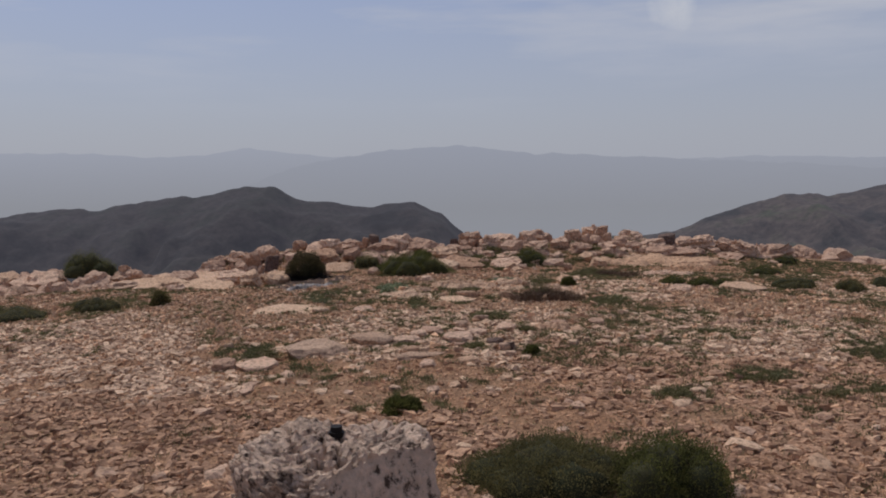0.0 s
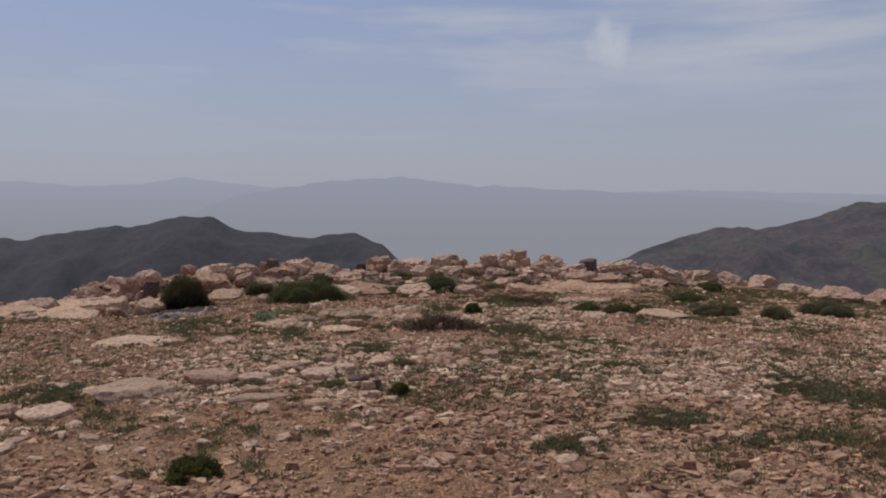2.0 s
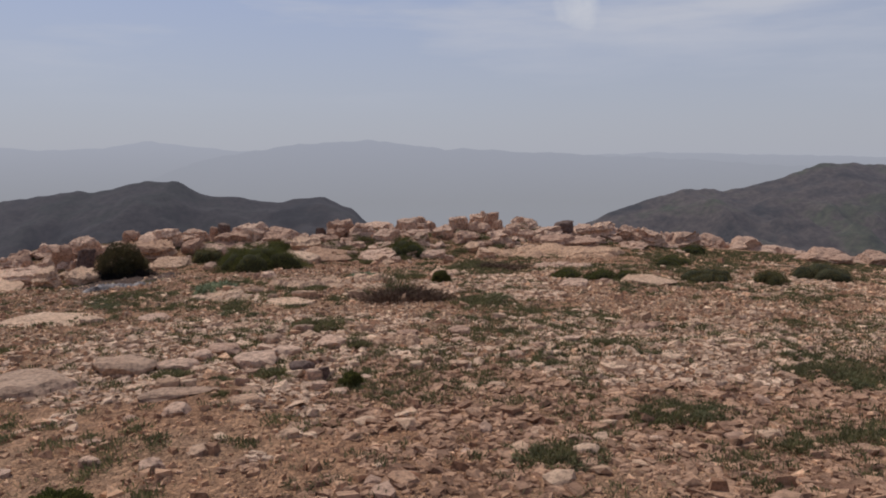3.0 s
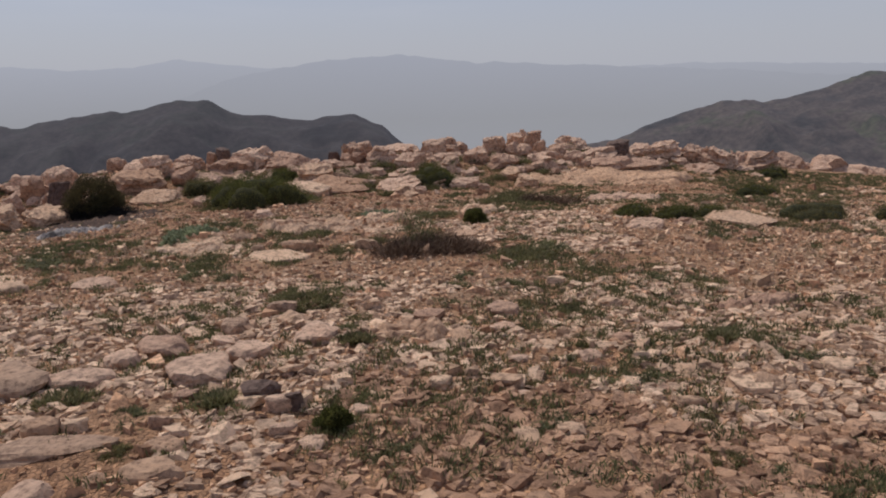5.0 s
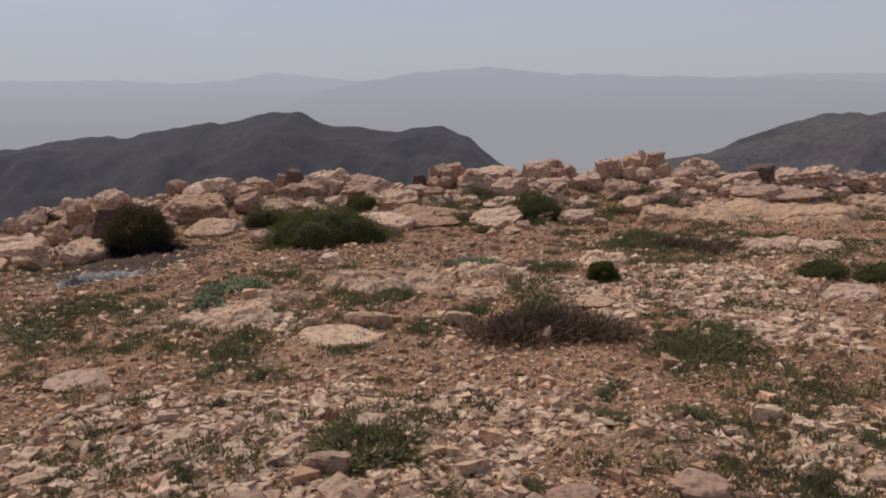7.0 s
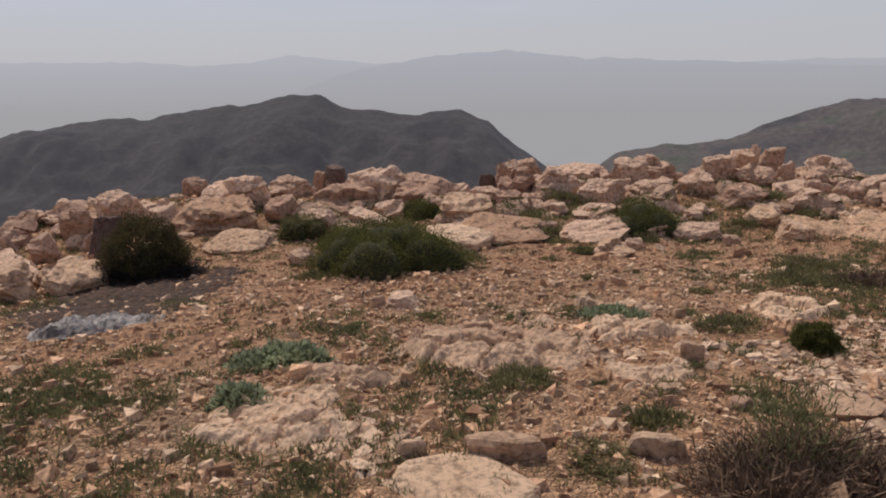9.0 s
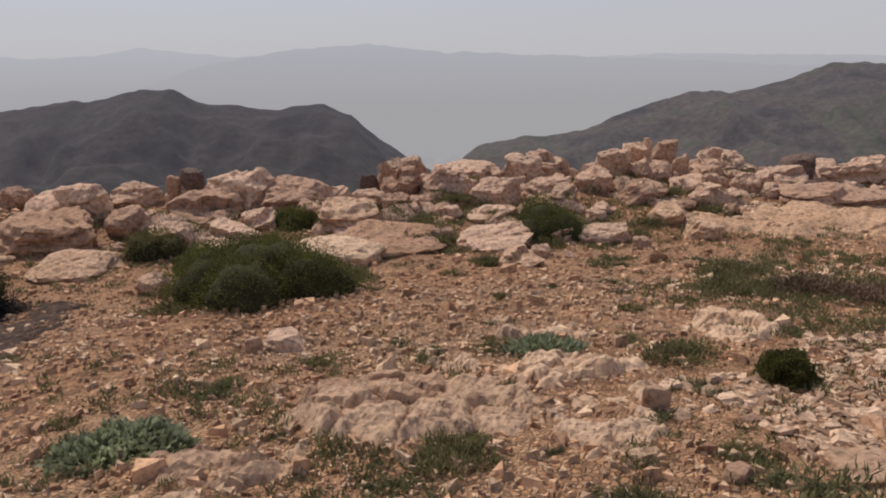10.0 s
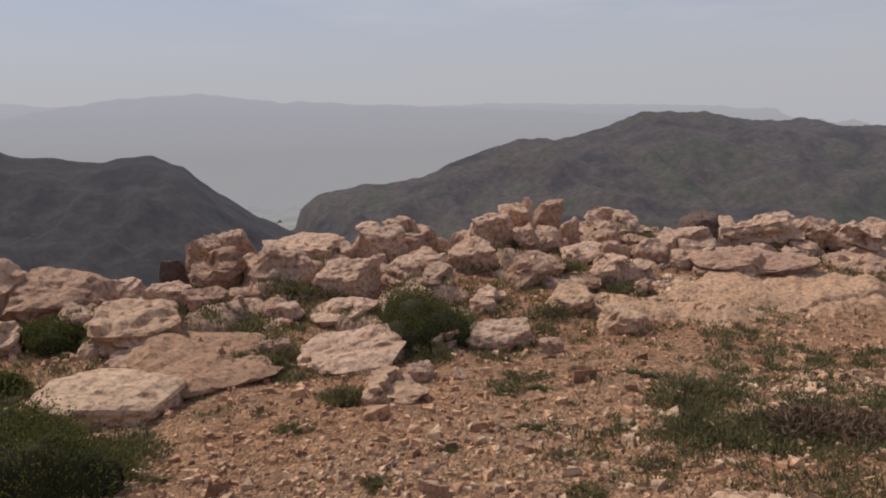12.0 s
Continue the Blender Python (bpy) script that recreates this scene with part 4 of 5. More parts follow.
def grass_patch(x, y, w, d, h):
    root, rng, seed = plant_root("grass_patch", "patch of short fresh green grass among the stones", x, y, "grass patches")
    n = int(5200 * max(0.10, w * d))
    a, r = rng.uniform(0, 2 * math.pi, n), np.sqrt(rng.uniform(0, 1, n)) * rng.uniform(0.6, 1.0, n)
    px, py = np.cos(a) * r * w * 0.55, np.sin(a) * r * d * 0.65
    keep = fbm(np.stack([px, py, px * 0 + seed], 1) * 9, 2, seed) > -0.02
    px, py = px[keep], py[keep]
    p = np.stack([px, py, land(px + x, py + y) - G(x, y) + 0.004], 1)
    v, f = leaves(p, np.tile([0.0, 0.0, 0.8], (len(p), 1)), 0.032, 0.0036, rng, 0.7)
    plant_part("foliage", raw_mesh("foliage", v, f), BRIGHT, root)
    v, f = leaves(p[::2], np.tile([0.0, 0.0, 0.5], (len(p[::2]), 1)), 0.03, 0.004, rng, 0.8)
    plant_part("undergrowth", raw_mesh("undergrowth", v, f), GRASS, root, "grey-green older blades")
    return root


def twig_mass(root, rng, w, d, h, seed, n, material, name="brushwood", length=0.13):
    p, u = dome(n, rng, w, d, h, seed, 0.05, 0.35)
    v, f = leaves(p, u * 0.6, length, 0.0030, rng, 0.9)
    plant_part(name, raw_mesh(name, v, f), material, root)


def dead_shrub(x, y, w, d, h):
    root, rng, seed = plant_root("dead_shrub", "dry brown dead cushion shrub, bare twigs", x, y, "dead shrubs")
    twig_mass(root, rng, w, d, h * 0.5, seed, int(12000 * max(0.15, w * d)), TWIG, length=0.06)
    v, f = branches(30, rng, w, d, h * 0.5, 0.004)
    plant_part("stems", raw_mesh("stems", v, f), TWIG, root)
    return root


def dead_brush(x, y, w, d, h):
    root, rng, seed = plant_root("dead_brush", "flattened dead brush of grey-brown twigs with one green sprig", x, y, "dead shrubs")
    twig_mass(root, rng, w * 1.15, d * 0.95, h * 0.30, seed, 14000, TWIG, length=0.08)
    v, f = branches(70, rng, w * 1.15, d, h * 0.30, 0.005, 1.0)
    plant_part("stems", raw_mesh("stems", v, f), TWIG, root, "bare crooked stems")
    p = rng.normal(size=(900, 3)) * np.array([w * 0.10, d * 0.09, 0.02]) + np.array([-w * 0.08, d * 0.1, 0.1])
    p[:, 2] = rng.uniform(0.05, h * 0.85, 900)
    v, f = leaves(p, np.tile([0.0, 0, 1.2], (900, 1)), 0.05, 0.0032, rng, 0.6)
    plant_part("sprig", raw_mesh("sprig", v, f), GRASS, root, "thin grey-green upright sprig")
    return root


def silver_herb(x, y, w, d, h):
    root, rng, seed = plant_root("silver_herb", "silvery green leafy herb spreading over the stones", x, y, "silvery herbs")
    n = int(15000 * max(0.08, w * d))
    p, u = dome(n, rng, w, d, h * 0.55, seed, 0.15, 0.5)
    v, f = leaves(p, u + np.array([0, 0, 0.4]), 0.045, 0.011, rng, 0.6)
    plant_part("foliage", raw_mesh("foliage", v, f), SILVER, root)
    v, f = leaves(p[::2] * 0.95, u[::2], 0.04, 0.008, rng, 0.6)
    plant_part("lower_leaves", raw_mesh("lower_leaves", v, f), BRIGHT, root, "greener lower leaves")
    return root


def burnt_shrub(x, y, w, d, h):
    root, rng, seed = plant_root("burnt_shrub", "half burnt cushion shrub, charred black below and green on top", x, y, "burnt shrub")
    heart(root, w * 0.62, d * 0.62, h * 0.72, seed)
    twig_mass(root, rng, w * 1.1, d * 1.1, h * 0.50, seed, 12000, CHAR, "charred_brushwood", 0.06)
    v, f = branches(60, rng, w * 1.1, d * 1.1, h * 0.45, 0.006, 1.0)
    plant_part("charred_stems", raw_mesh("charred_stems", v, f), CHAR, root, "charred bare stems")
    p, u = dome(30000, rng, 0.3, 0.3, 0.3, seed, 0.55, 0.12)
    p = p / 0.3 * np.array([w * 0.98, d * 0.98, h])
    some = p[:, 2] > h * (0.24 + 0.14 * fbm(p * 9, 2, seed))
    p, u = p[some], u[some]
    u[:, 2] += 0.5
    v, f = leaves(p, u, 0.018, 0.005, rng)
    plant_part("foliage", raw_mesh("foliage", v, f), BROWNED, root, "surviving olive brown foliage")
    return root


def scorched_soil(x, y, w, d):
    m, n, links, b = shader("scorched_earth", 1.0)
    p = n.new("ShaderNodeNewGeometry").outputs["Position"]
    links.new(ramp(n, links, noise_node(n, links, p, 22, 8, 0.7), [(0.35, (0.025, 0.018, 0.016)), (0.55, (0.085, 0.052, 0.038)), (0.7, (0.20, 0.12, 0.08))]), b.inputs["Base Color"])
    bump(n, links, b, noise_node(n, links, p, 50, 6, 0.7), 0.8, 0.02)

    def rise(px, py):
        q = np.stack([px, py, px * 0], 1)
        edge = 1 - np.hypot(px / (0.5 * w), py / (0.5 * d)) + 0.5 * fbm(q * 3.2, 4, 66, 0.6)
        return land(px + x, py + y) - land(x, y)[0] - 0.03 + 0.045 * np.clip(edge * 4, 0, 1) + 0.012 * fbm(q * 20, 3, 67)

    ob = mesh_thing("scorched_soil", grid_mesh("scorched_soil", np.arange(-0.7 * w, 0.7 * w, 0.03), np.arange(-0.7 * d, 0.7 * d, 0.03), rise), m)
    ob.location = (x, y, G(x, y))
    return tagged(ob, "patch of blackened soil burnt by a camp fire", "soil", kind="structure")


def ash_heap(x, y, w, d, h):
    w *= 1.25
    gx, gy = np.linspace(-0.75 * w, 0.75 * w, 60), np.linspace(-0.6 * w, 0.6 * w, 60)

    def rise(px, py):
        q = np.stack([px, py, px * 0], 1)
        edge = 1 - np.hypot(px / (0.72 * w), py / (0.56 * w)) + 0.25 * fbm(q * 5, 3, 61)
        return land(px + x, py + y) - land(x, y)[0] - 0.03 + 0.065 * np.clip(edge * 2.5, 0, 1) + 0.030 * fbm(q * 17, 4, 62, 0.6) * np.clip(edge * 3, 0, 1)

    ob = mesh_thing("ash", grid_mesh("ash", gx, gy, rise), ASH)
    ob.data.polygons.foreach_set("use_smooth", np.zeros(len(ob.data.polygons), bool))
    ob.location = (x, y, G(x, y))
    return tagged(ob, "patch of grey and white wood ash with charcoal on the soil", "ash")


shrub(-0.40, 17.72, 0.52, 0.37, 0.22, 4500, z=0.05)
grass_patch(-2.14, 8.37, 0.67, 0.84, 0.05)
grass_patch(4.69, 8.24, 0.69, 1.03, 0.05)
grass_patch(-1.96, 8.54, 0.34, 0.51, 0.05)
grass_patch(4.49, 7.87, 0.59, 0.88, 0.05)
grass_patch(3.00, 7.28, 0.76, 0.46, 0.05)
grass_patch(2.59, 8.60, 0.55, 0.33, 0.05)
grass_patch(2.54, 11.92, 0.64, 0.96, 0.05)
grass_patch(-1.94, 12.52, 0.73, 1.10, 0.05)
grass_patch(-0.42, 11.61, 0.46, 0.69, 0.05)
grass_patch(-1.77, 12.44, 0.69, 0.50, 0.05)
grass_patch(2.47, 11.61, 0.44, 0.61, 0.05)
grass_patch(-1.53, 12.50, 0.17, 0.25, 0.05)
grass_patch(4.64, 12.19, 0.82, 0.96, 0.05)
grass_patch(0.81, 10.48, 0.53, 0.56, 0.05)
grass_patch(2.30, 16.20, 0.54, 0.42, 0.05)
grass_patch(0.30, 14.27, 0.39, 0.32, 0.05)
grass_patch(4.74, 8.36, 0.50, 0.75, 0.05)
grass_patch(1.10, 10.62, 0.33, 0.37, 0.05)
grass_patch(3.00, 9.11, 0.43, 0.32, 0.05)
grass_patch(1.11, 8.41, 0.28, 0.27, 0.05)
shrub(-7.31, 16.20, 1.05, 0.8, 0.60, 5000, z=-0.06)
shrub(-0.50, 15.66, 1.32, 1.05, 0.46, 20000)
shrub(-1.15, 16.75, 0.55, 0.42, 0.24, 3000)
low_scrub(-1.05, 15.40, 0.60, 0.40, 0.22)
low_scrub(0.12, 15.85, 0.40, 0.50, 0.20)
low_scrub(1.42, 18.60, 0.36, 0.30, 0.30)
low_scrub(1.22, 18.10, 0.36, 0.30, 0.30)
low_scrub(0.84, 17.60, 0.36, 0.30, 0.30)
low_scrub(4.59, 18.30, 0.36, 0.30, 0.30)
low_scrub(3.43, 18.90, 0.36, 0.30, 0.30)
low_scrub(3.59, 18.00, 0.36, 0.30, 0.30)
low_scrub(3.08, 17.30, 0.36, 0.30, 0.30)
low_scrub(0.97, 17.10, 0.36, 0.30, 0.30)
low_scrub(2.78, 18.40, 0.36, 0.30, 0.30)
low_scrub(1.96, 16.85, 0.36, 0.30, 0.30)
low_scrub(3.88, 17.60, 0.36, 0.30, 0.30)
low_scrub(0.14, 17.50, 0.36, 0.30, 0.30)
low_scrub(1.58, 18.10, 0.36, 0.30, 0.30)
low_scrub(0.43, 18.00, 0.36, 0.30, 0.30)
low_scrub(4.85, 18.80, 0.36, 0.30, 0.30)
burnt_shrub(-2.70, 15.66, 0.87, 0.69, 0.56)
ash_heap(-2.36, 14.02, 0.52, 0.54, 0.22)
shrub(-1.63, 17.23, 0.51, 0.41, 0.22, 2500)
shrub(1.97, 17.18, 0.86, 0.60, 0.39, 9000, z=-0.04)
shrub(2.20, 13.38, 0.28, 0.23, 0.15, 3500)
low_scrub(2.79, 15.06, 0.58, 0.46, 0.18)
dead_shrub(3.24, 14.87, 0.56, 0.45, 0.21)
silver_herb(-0.82, 13.10, 0.54, 0.43, 0.14)
silver_herb(-0.82, 12.45, 0.25, 0.20, 0.11)
dead_brush(1.56, 11.80, 0.87, 0.70, 0.42)
shrub(4.00, 13.29, 0.43, 0.35, 0.13, 2000)
shrub(4.46, 13.21, 0.48, 0.39, 0.16, 2500)
shrub(4.85, 13.14, 0.48, 0.38, 0.14, 2500)
shrub(6.50, 15.45, 0.62, 0.50, 0.20, 2500)
shrub(8.00, 17.90, 0.51, 0.41, 0.23, 1800)
olive_shrub(6.03, 13.13, 0.75, 0.60, 0.21)
olive_shrub(6.83, 12.88, 0.51, 0.41, 0.21)
olive_shrub(8.06, 13.65, 0.97, 0.78, 0.30)
olive_shrub(-5.22, 11.85, 0.72, 0.57, 0.24)
olive_shrub(-4.37, 12.13, 0.31, 0.25, 0.24)
olive_shrub(-6.35, 11.64, 0.95, 0.76, 0.21)
olive_shrub(0.67, 4.77, 1.01, 0.80, 0.27, 13000)
shrub(1.36, 4.68, 0.78, 0.62, 0.31, 10000)
shrub(-0.29, 6.17, 0.33, 0.26, 0.13, 3000)
low_scrub(0.42, 8.45, 0.17, 0.14, 0.07)
shrub(0.96, 8.14, 0.17, 0.13, 0.10, 1500)
low_scrub(1.02, 9.19, 0.17, 0.14, 0.10)
low_scrub(3.06, 8.95, 0.16, 0.13, 0.08)
low_scrub(1.82, 13.75, 0.43, 0.34, 0.15)
olive_shrub(-1.60, 17.10, 0.55, 0.44, 0.23)
low_scrub(3.03, 14.89, 0.69, 0.55, 0.19)
dead_shrub(3.56, 14.68, 0.58, 0.46, 0.19)
low_scrub(1.24, 16.25, 0.22, 0.18, 0.19)
low_scrub(2.97, 15.46, 0.57, 0.46, 0.33)
low_scrub(2.40, 11.41, 0.62, 0.50, 0.17)
low_scrub(0.49, 12.82, 0.40, 0.32, 0.11)
low_scrub(1.12, 12.40, 0.31, 0.25, 0.19)
shrub(-0.60, 17.06, 0.23, 0.18, 0.14, 1500)
silver_herb(1.14, 13.95, 0.39, 0.31, 0.08)
low_scrub(2.10, 6.66, 0.50, 0.40, 0.14)
low_scrub(-0.38, 8.63, 0.29, 0.23, 0.09)
low_scrub(0.64, 10.16, 0.52, 0.42, 0.13)
low_scrub(2.48, 9.80, 0.43, 0.34, 0.05)
low_scrub(4.48, 8.02, 0.77, 0.61, 0.11)
low_scrub(4.95, 7.65, 0.69, 0.55, 0.12)
low_scrub(3.90, 6.73, 0.55, 0.44, 0.19)
low_scrub(4.18, 6.27, 0.35, 0.28, 0.13)
low_scrub(3.02, 7.33, 0.64, 0.51, 0.05)
low_scrub(3.42, 6.71, 0.42, 0.33, 0.09)

# small herb cushions between the stones: three kinds, each built once
def herb_kind(material, label, seed):
    root, rng, _ = plant_root("herb_cushion", label, 0.0, 0.0, "small herb cushions")
    tagged(root, category="herb")
    p, u = dome(3600, rng, 1.2, 1.0, 0.26, seed, 0.1, 0.6)
    p = p[fbm(p * np.array([4.5, 4.5, 0.0]) + seed, 3, seed) > 0.02]
    v, f = leaves(p, rng.normal(size=p.shape) * 0.4 + np.array([0, 0, 0.5]), 0.11, 0.011, rng, 0.5)
    plant_part("foliage", raw_mesh("foliage", v, f), material, root)
    v, f = branches(16, rng, 1.05, 0.85, 0.24, 0.008)
    plant_part("stems", raw_mesh("stems", v, f), TWIG, root, "thin dry stems")
    return root


HERBS = [herb_kind(BRIGHT, "small dark green herb cushion between the stones", 811),
         herb_kind(GRASS, "small grey-green herb cushion among stone chips", 823),
         herb_kind(OLIVE, "small dull olive herb cushion with dry stems", 837)]
HERB_COUNT = [0]


def herb(x, y, w):
    k = HERB_COUNT[0]
    HERB_COUNT[0] += 1
    m = pose(x, y, float(surface(x, y)[0]) - 0.01, 0, 0, k * 77 % 360) @ Matrix.Diagonal((w, w, 0.07 + 0.30 * min(w, 0.40), 1))
    if k < 3:
        HERBS[k].matrix_basis = m
    else:
        kind = HERBS[(k * 7 + k // 3) % 3]
        copy_thing(kind, m @ Matrix.Diagonal([1 / q for q in kind.scale] + [1]))


herb(1.23, 7.91, 0.23)
herb(0.39, 8.59, 0.17)
herb(0.08, 7.97, 0.16)
herb(0.98, 9.39, 0.24)
herb(1.31, 9.19, 0.16)
herb(1.89, 8.01, 0.27)
herb(2.53, 7.67, 0.20)
herb(2.75, 7.57, 0.24)
herb(3.65, 8.45, 0.20)
herb(3.31, 8.65, 0.36)
herb(2.42, 8.57, 0.37)
herb(2.60, 8.11, 0.23)
herb(3.15, 7.77, 0.14)
herb(1.00, 7.65, 0.11)
herb(2.13, 8.83, 0.18)
herb(1.90, 8.51, 0.17)
herb(2.99, 7.49, 0.13)
herb(3.23, 9.07, 0.26)
herb(0.04, 8.37, 0.18)
herb(1.12, 8.51, 0.22)
herb(0.65, 10.03, 0.57)
herb(0.17, 9.55, 0.14)
herb(2.76, 8.97, 0.29)
herb(1.62, 8.05, 0.10)
herb(2.34, 9.09, 0.26)
herb(-0.39, 8.77, 0.29)
herb(2.10, 10.39, 0.29)
herb(3.22, 10.43, 0.34)
herb(0.14, 10.17, 0.27)
herb(-0.64, 9.91, 0.22)
herb(1.29, 9.73, 0.16)
herb(2.55, 11.53, 0.58)
herb(-0.08, 9.91, 0.22)
herb(0.20, 9.79, 0.16)
herb(3.08, 10.21, 0.21)
herb(1.71, 10.37, 0.28)
herb(-0.39, 11.15, 0.36)
herb(-1.67, 11.99, 0.72)
herb(3.42, 12.91, 0.29)
herb(3.01, 12.83, 0.34)
herb(2.15, 10.03, 0.17)
herb(3.47, 10.45, 0.25)
herb(0.79, 11.95, 0.38)
herb(2.24, 11.11, 0.25)
herb(4.36, 12.03, 0.30)
herb(-0.18, 10.66, 0.17)
herb(0.51, 10.64, 0.16)
herb(0.61, 11.00, 0.10)
herb(-0.15, 11.12, 0.25)
herb(-0.42, 11.52, 0.33)
herb(1.35, 11.06, 0.13)
herb(0.84, 10.46, 0.22)
herb(1.82, 10.80, 0.29)
herb(2.62, 11.78, 0.49)
herb(0.32, 12.48, 0.26)
herb(-1.50, 11.26, 0.18)
herb(-0.82, 10.46, 0.14)
herb(-0.57, 13.72, 0.30)
herb(-0.05, 13.96, 0.21)
herb(0.53, 14.00, 0.24)
herb(0.91, 14.02, 0.28)
herb(0.79, 13.42, 0.24)
herb(1.60, 14.08, 0.29)
herb(1.67, 13.34, 0.27)
herb(1.47, 13.00, 0.26)
herb(1.23, 12.72, 0.20)
herb(0.25, 12.72, 0.27)
herb(0.58, 12.94, 0.25)
herb(0.91, 12.84, 0.13)
herb(1.60, 12.68, 0.22)
herb(1.03, 12.52, 0.20)
herb(-0.20, 13.16, 0.12)
herb(1.71, 12.44, 0.30)
herb(2.72, 13.98, 0.26)
herb(2.86, 13.70, 0.18)
herb(1.23, 16.36, 0.29)
herb(-1.14, 13.40, 0.20)
herb(-0.88, 12.88, 0.17)
herb(0.91, 15.89, 0.20)
herb(0.28, 15.51, 0.12)
herb(0.18, 16.17, 0.17)
herb(2.37, 16.03, 0.20)
herb(2.71, 16.19, 0.17)
herb(2.14, 16.09, 0.16)
herb(1.56, 15.39, 0.16)
herb(2.48, 15.31, 0.14)
herb(2.05, 15.51, 0.17)
herb(1.14, 15.11, 0.14)
herb(2.99, 16.01, 0.27)
herb(2.73, 14.99, 0.24)
herb(3.47, 15.17, 0.29)
herb(3.38, 14.83, 0.32)
herb(1.92, 14.75, 0.21)
herb(1.15, 17.81, 0.25)
herb(0.83, 17.45, 0.31)
herb(1.00, 17.01, 0.22)
herb(-1.90, 8.34, 0.49)
herb(4.48, 7.82, 0.58)
herb(2.11, 6.70, 0.52)
herb(3.16, 7.24, 0.40)
herb(3.40, 8.88, 0.31)
herb(1.04, 9.64, 0.28)

scorched_soil(-2.55, 14.95, 1.5, 1.9)

# ---- concrete survey pillar beside the start of the walk ----
def survey_pillar(x, y, top):
    base = G(x, y)
    root = new("survey_pillar")
    root.location = (x, y, base)
    tagged(root, "weathered grey concrete survey pillar with a broken top edge", "pillar")
    H = top - base
    rows = [(z / 60 * (H - 0.08), 1.0) for z in range(61)] + [(H - 0.08 + 0.06 * math.sin(a), 1 - 0.20 * (1 - math.cos(a))) for a in np.linspace(0.06, math.pi / 2, 22)]
    rows += [(H - 0.02 + 0.022 * (1 - k * k), 0.80 * k) for k in np.linspace(0.96, 0.02, 22)]
    na = 150
    a = np.linspace(0, 2 * math.pi, na, endpoint=False)
    ring = (np.abs(np.cos(a)) ** 3.2 + np.abs(np.sin(a)) ** 3.2) ** (-1 / 3.2)
    v = []
    for z, k in rows:
        wide = (0.305 - 0.055 * z / H) * k
        v.append(np.stack([np.cos(a + 0.25) * ring * wide, np.sin(a + 0.25) * ring * wide * 0.88, np.full(na, z)], 1))
    v = np.concatenate(v)
    out = v * np.array([1, 1, 0.25]) + np.array([0, 0, 0.02])
    out /= np.linalg.norm(out, axis=1)[:, None]
    cut = np.array([0.62, -0.70, 0.36])
    cut /= np.linalg.norm(cut)
    over = np.maximum(0, v @ cut - (cut[2] * H + 0.135))
    v = v - cut * over[:, None]
    whole = 1 - 0.85 * step(0.0, 0.012, over)          # the broken-off corner is smoother
    v = v + out * (whole * (0.020 * fbm(v * 10, 5, 71, 0.65) + 0.012 * fbm(v * 42, 3, 74, 0.7) - 0.024 * np.exp(-(np.abs(fbm(v * 20, 3, 73)) / 0.09) ** 2)))[:, None]
    r = np.arange(len(rows) - 1)[:, None] * na
    j = np.arange(na)[None]
    f = np.stack([r + j, r + (j + 1) % na, r + na + (j + 1) % na, r + na + j], -1).reshape(-1, 4)
    mesh_thing("shaft", raw_mesh("shaft", v, f), CONCRETE, root)
    bm = bmesh.new()
    bmesh.ops.create_cone(bm, cap_ends=True, segments=14, radius1=0.017, radius2=0.015, depth=0.046, matrix=Matrix.Translation((0, 0, H + 0.010)))
    bmesh.ops.create_cone(bm, cap_ends=True, segments=6, radius1=0.022, radius2=0.022, depth=0.014, matrix=Matrix.Translation((0, 0, H + 0.012)))
    me = bpy.data.meshes.new("iron_bolt")
    bm.to_mesh(me)
    bm.free()
    mesh_thing("iron_bolt", me, METAL, root, "rusty black iron bolt in the top")


survey_pillar(-0.25, 2.21, 1.245)


def stake(x, y):
    bm = bmesh.new()
    bmesh.ops.create_cube(bm, size=1, matrix=Matrix.Translation((0, 0, 0.06)) @ Matrix.Diagonal((0.05, 0.035, 0.24, 1)))
    bmesh.ops.bevel(bm, geom=bm.edges[:], offset=0.004, segments=2, affect="EDGES")
    for q in bm.verts:
        if q.co.z > 0.1:
            q.co.z += 0.02 * math.sin(q.co.x * 190)
    me = bpy.data.meshes.new("white_stake")
    bm.to_mesh(me)
    bm.free()
    ob = mesh_thing("white_stake", me, WHITE)
    ob.matrix_basis = pose(x, y, G(x, y) + 0.01, -48, -6, 12)
    tagged(ob, "short stump of a white painted stake in the gravel", "stake")


stake(-0.20, 5.33)

# ---- scattered stones ----
scatter = np.random.default_rng(5)


def spots(n, y0=0.6, y1=19.0):
    """Random places on the plateau, thinning out away from the trodden way."""
    y = scatter.uniform(y0, y1, n * 5)
    x = scatter.uniform(-11, 13, n * 5)
    off = np.maximum(0, np.abs(x - 0.9) - 0.62 * np.maximum(y, 2.0) - 1.2) + 2.2 * np.maximum(0, 3.2 - y)
    keep = scatter.random(n * 5) < np.exp(-off / 1.3)
    burnt = np.hypot((x + 2.55) / 0.66, (y - 14.95) / 0.85) < 1 + 0.25 * scatter.normal(size=n * 5)
    keep &= (~burnt | (scatter.random(n * 5) < 0.22)) & (np.hypot((x + 2.36) / 0.42, (y - 14.02) / 0.34) > 1)
    return x[keep][:n], y[keep][:n]


BOX = np.array([[i, j, k] for k in (-1, 1) for j in (-1, 1) for i in (-1, 1)], float)
SIDES = np.array([[4, 5, 7, 6], [0, 1, 5, 4], [2, 6, 7, 3], [0, 4, 6, 2], [1, 3, 7, 5]])


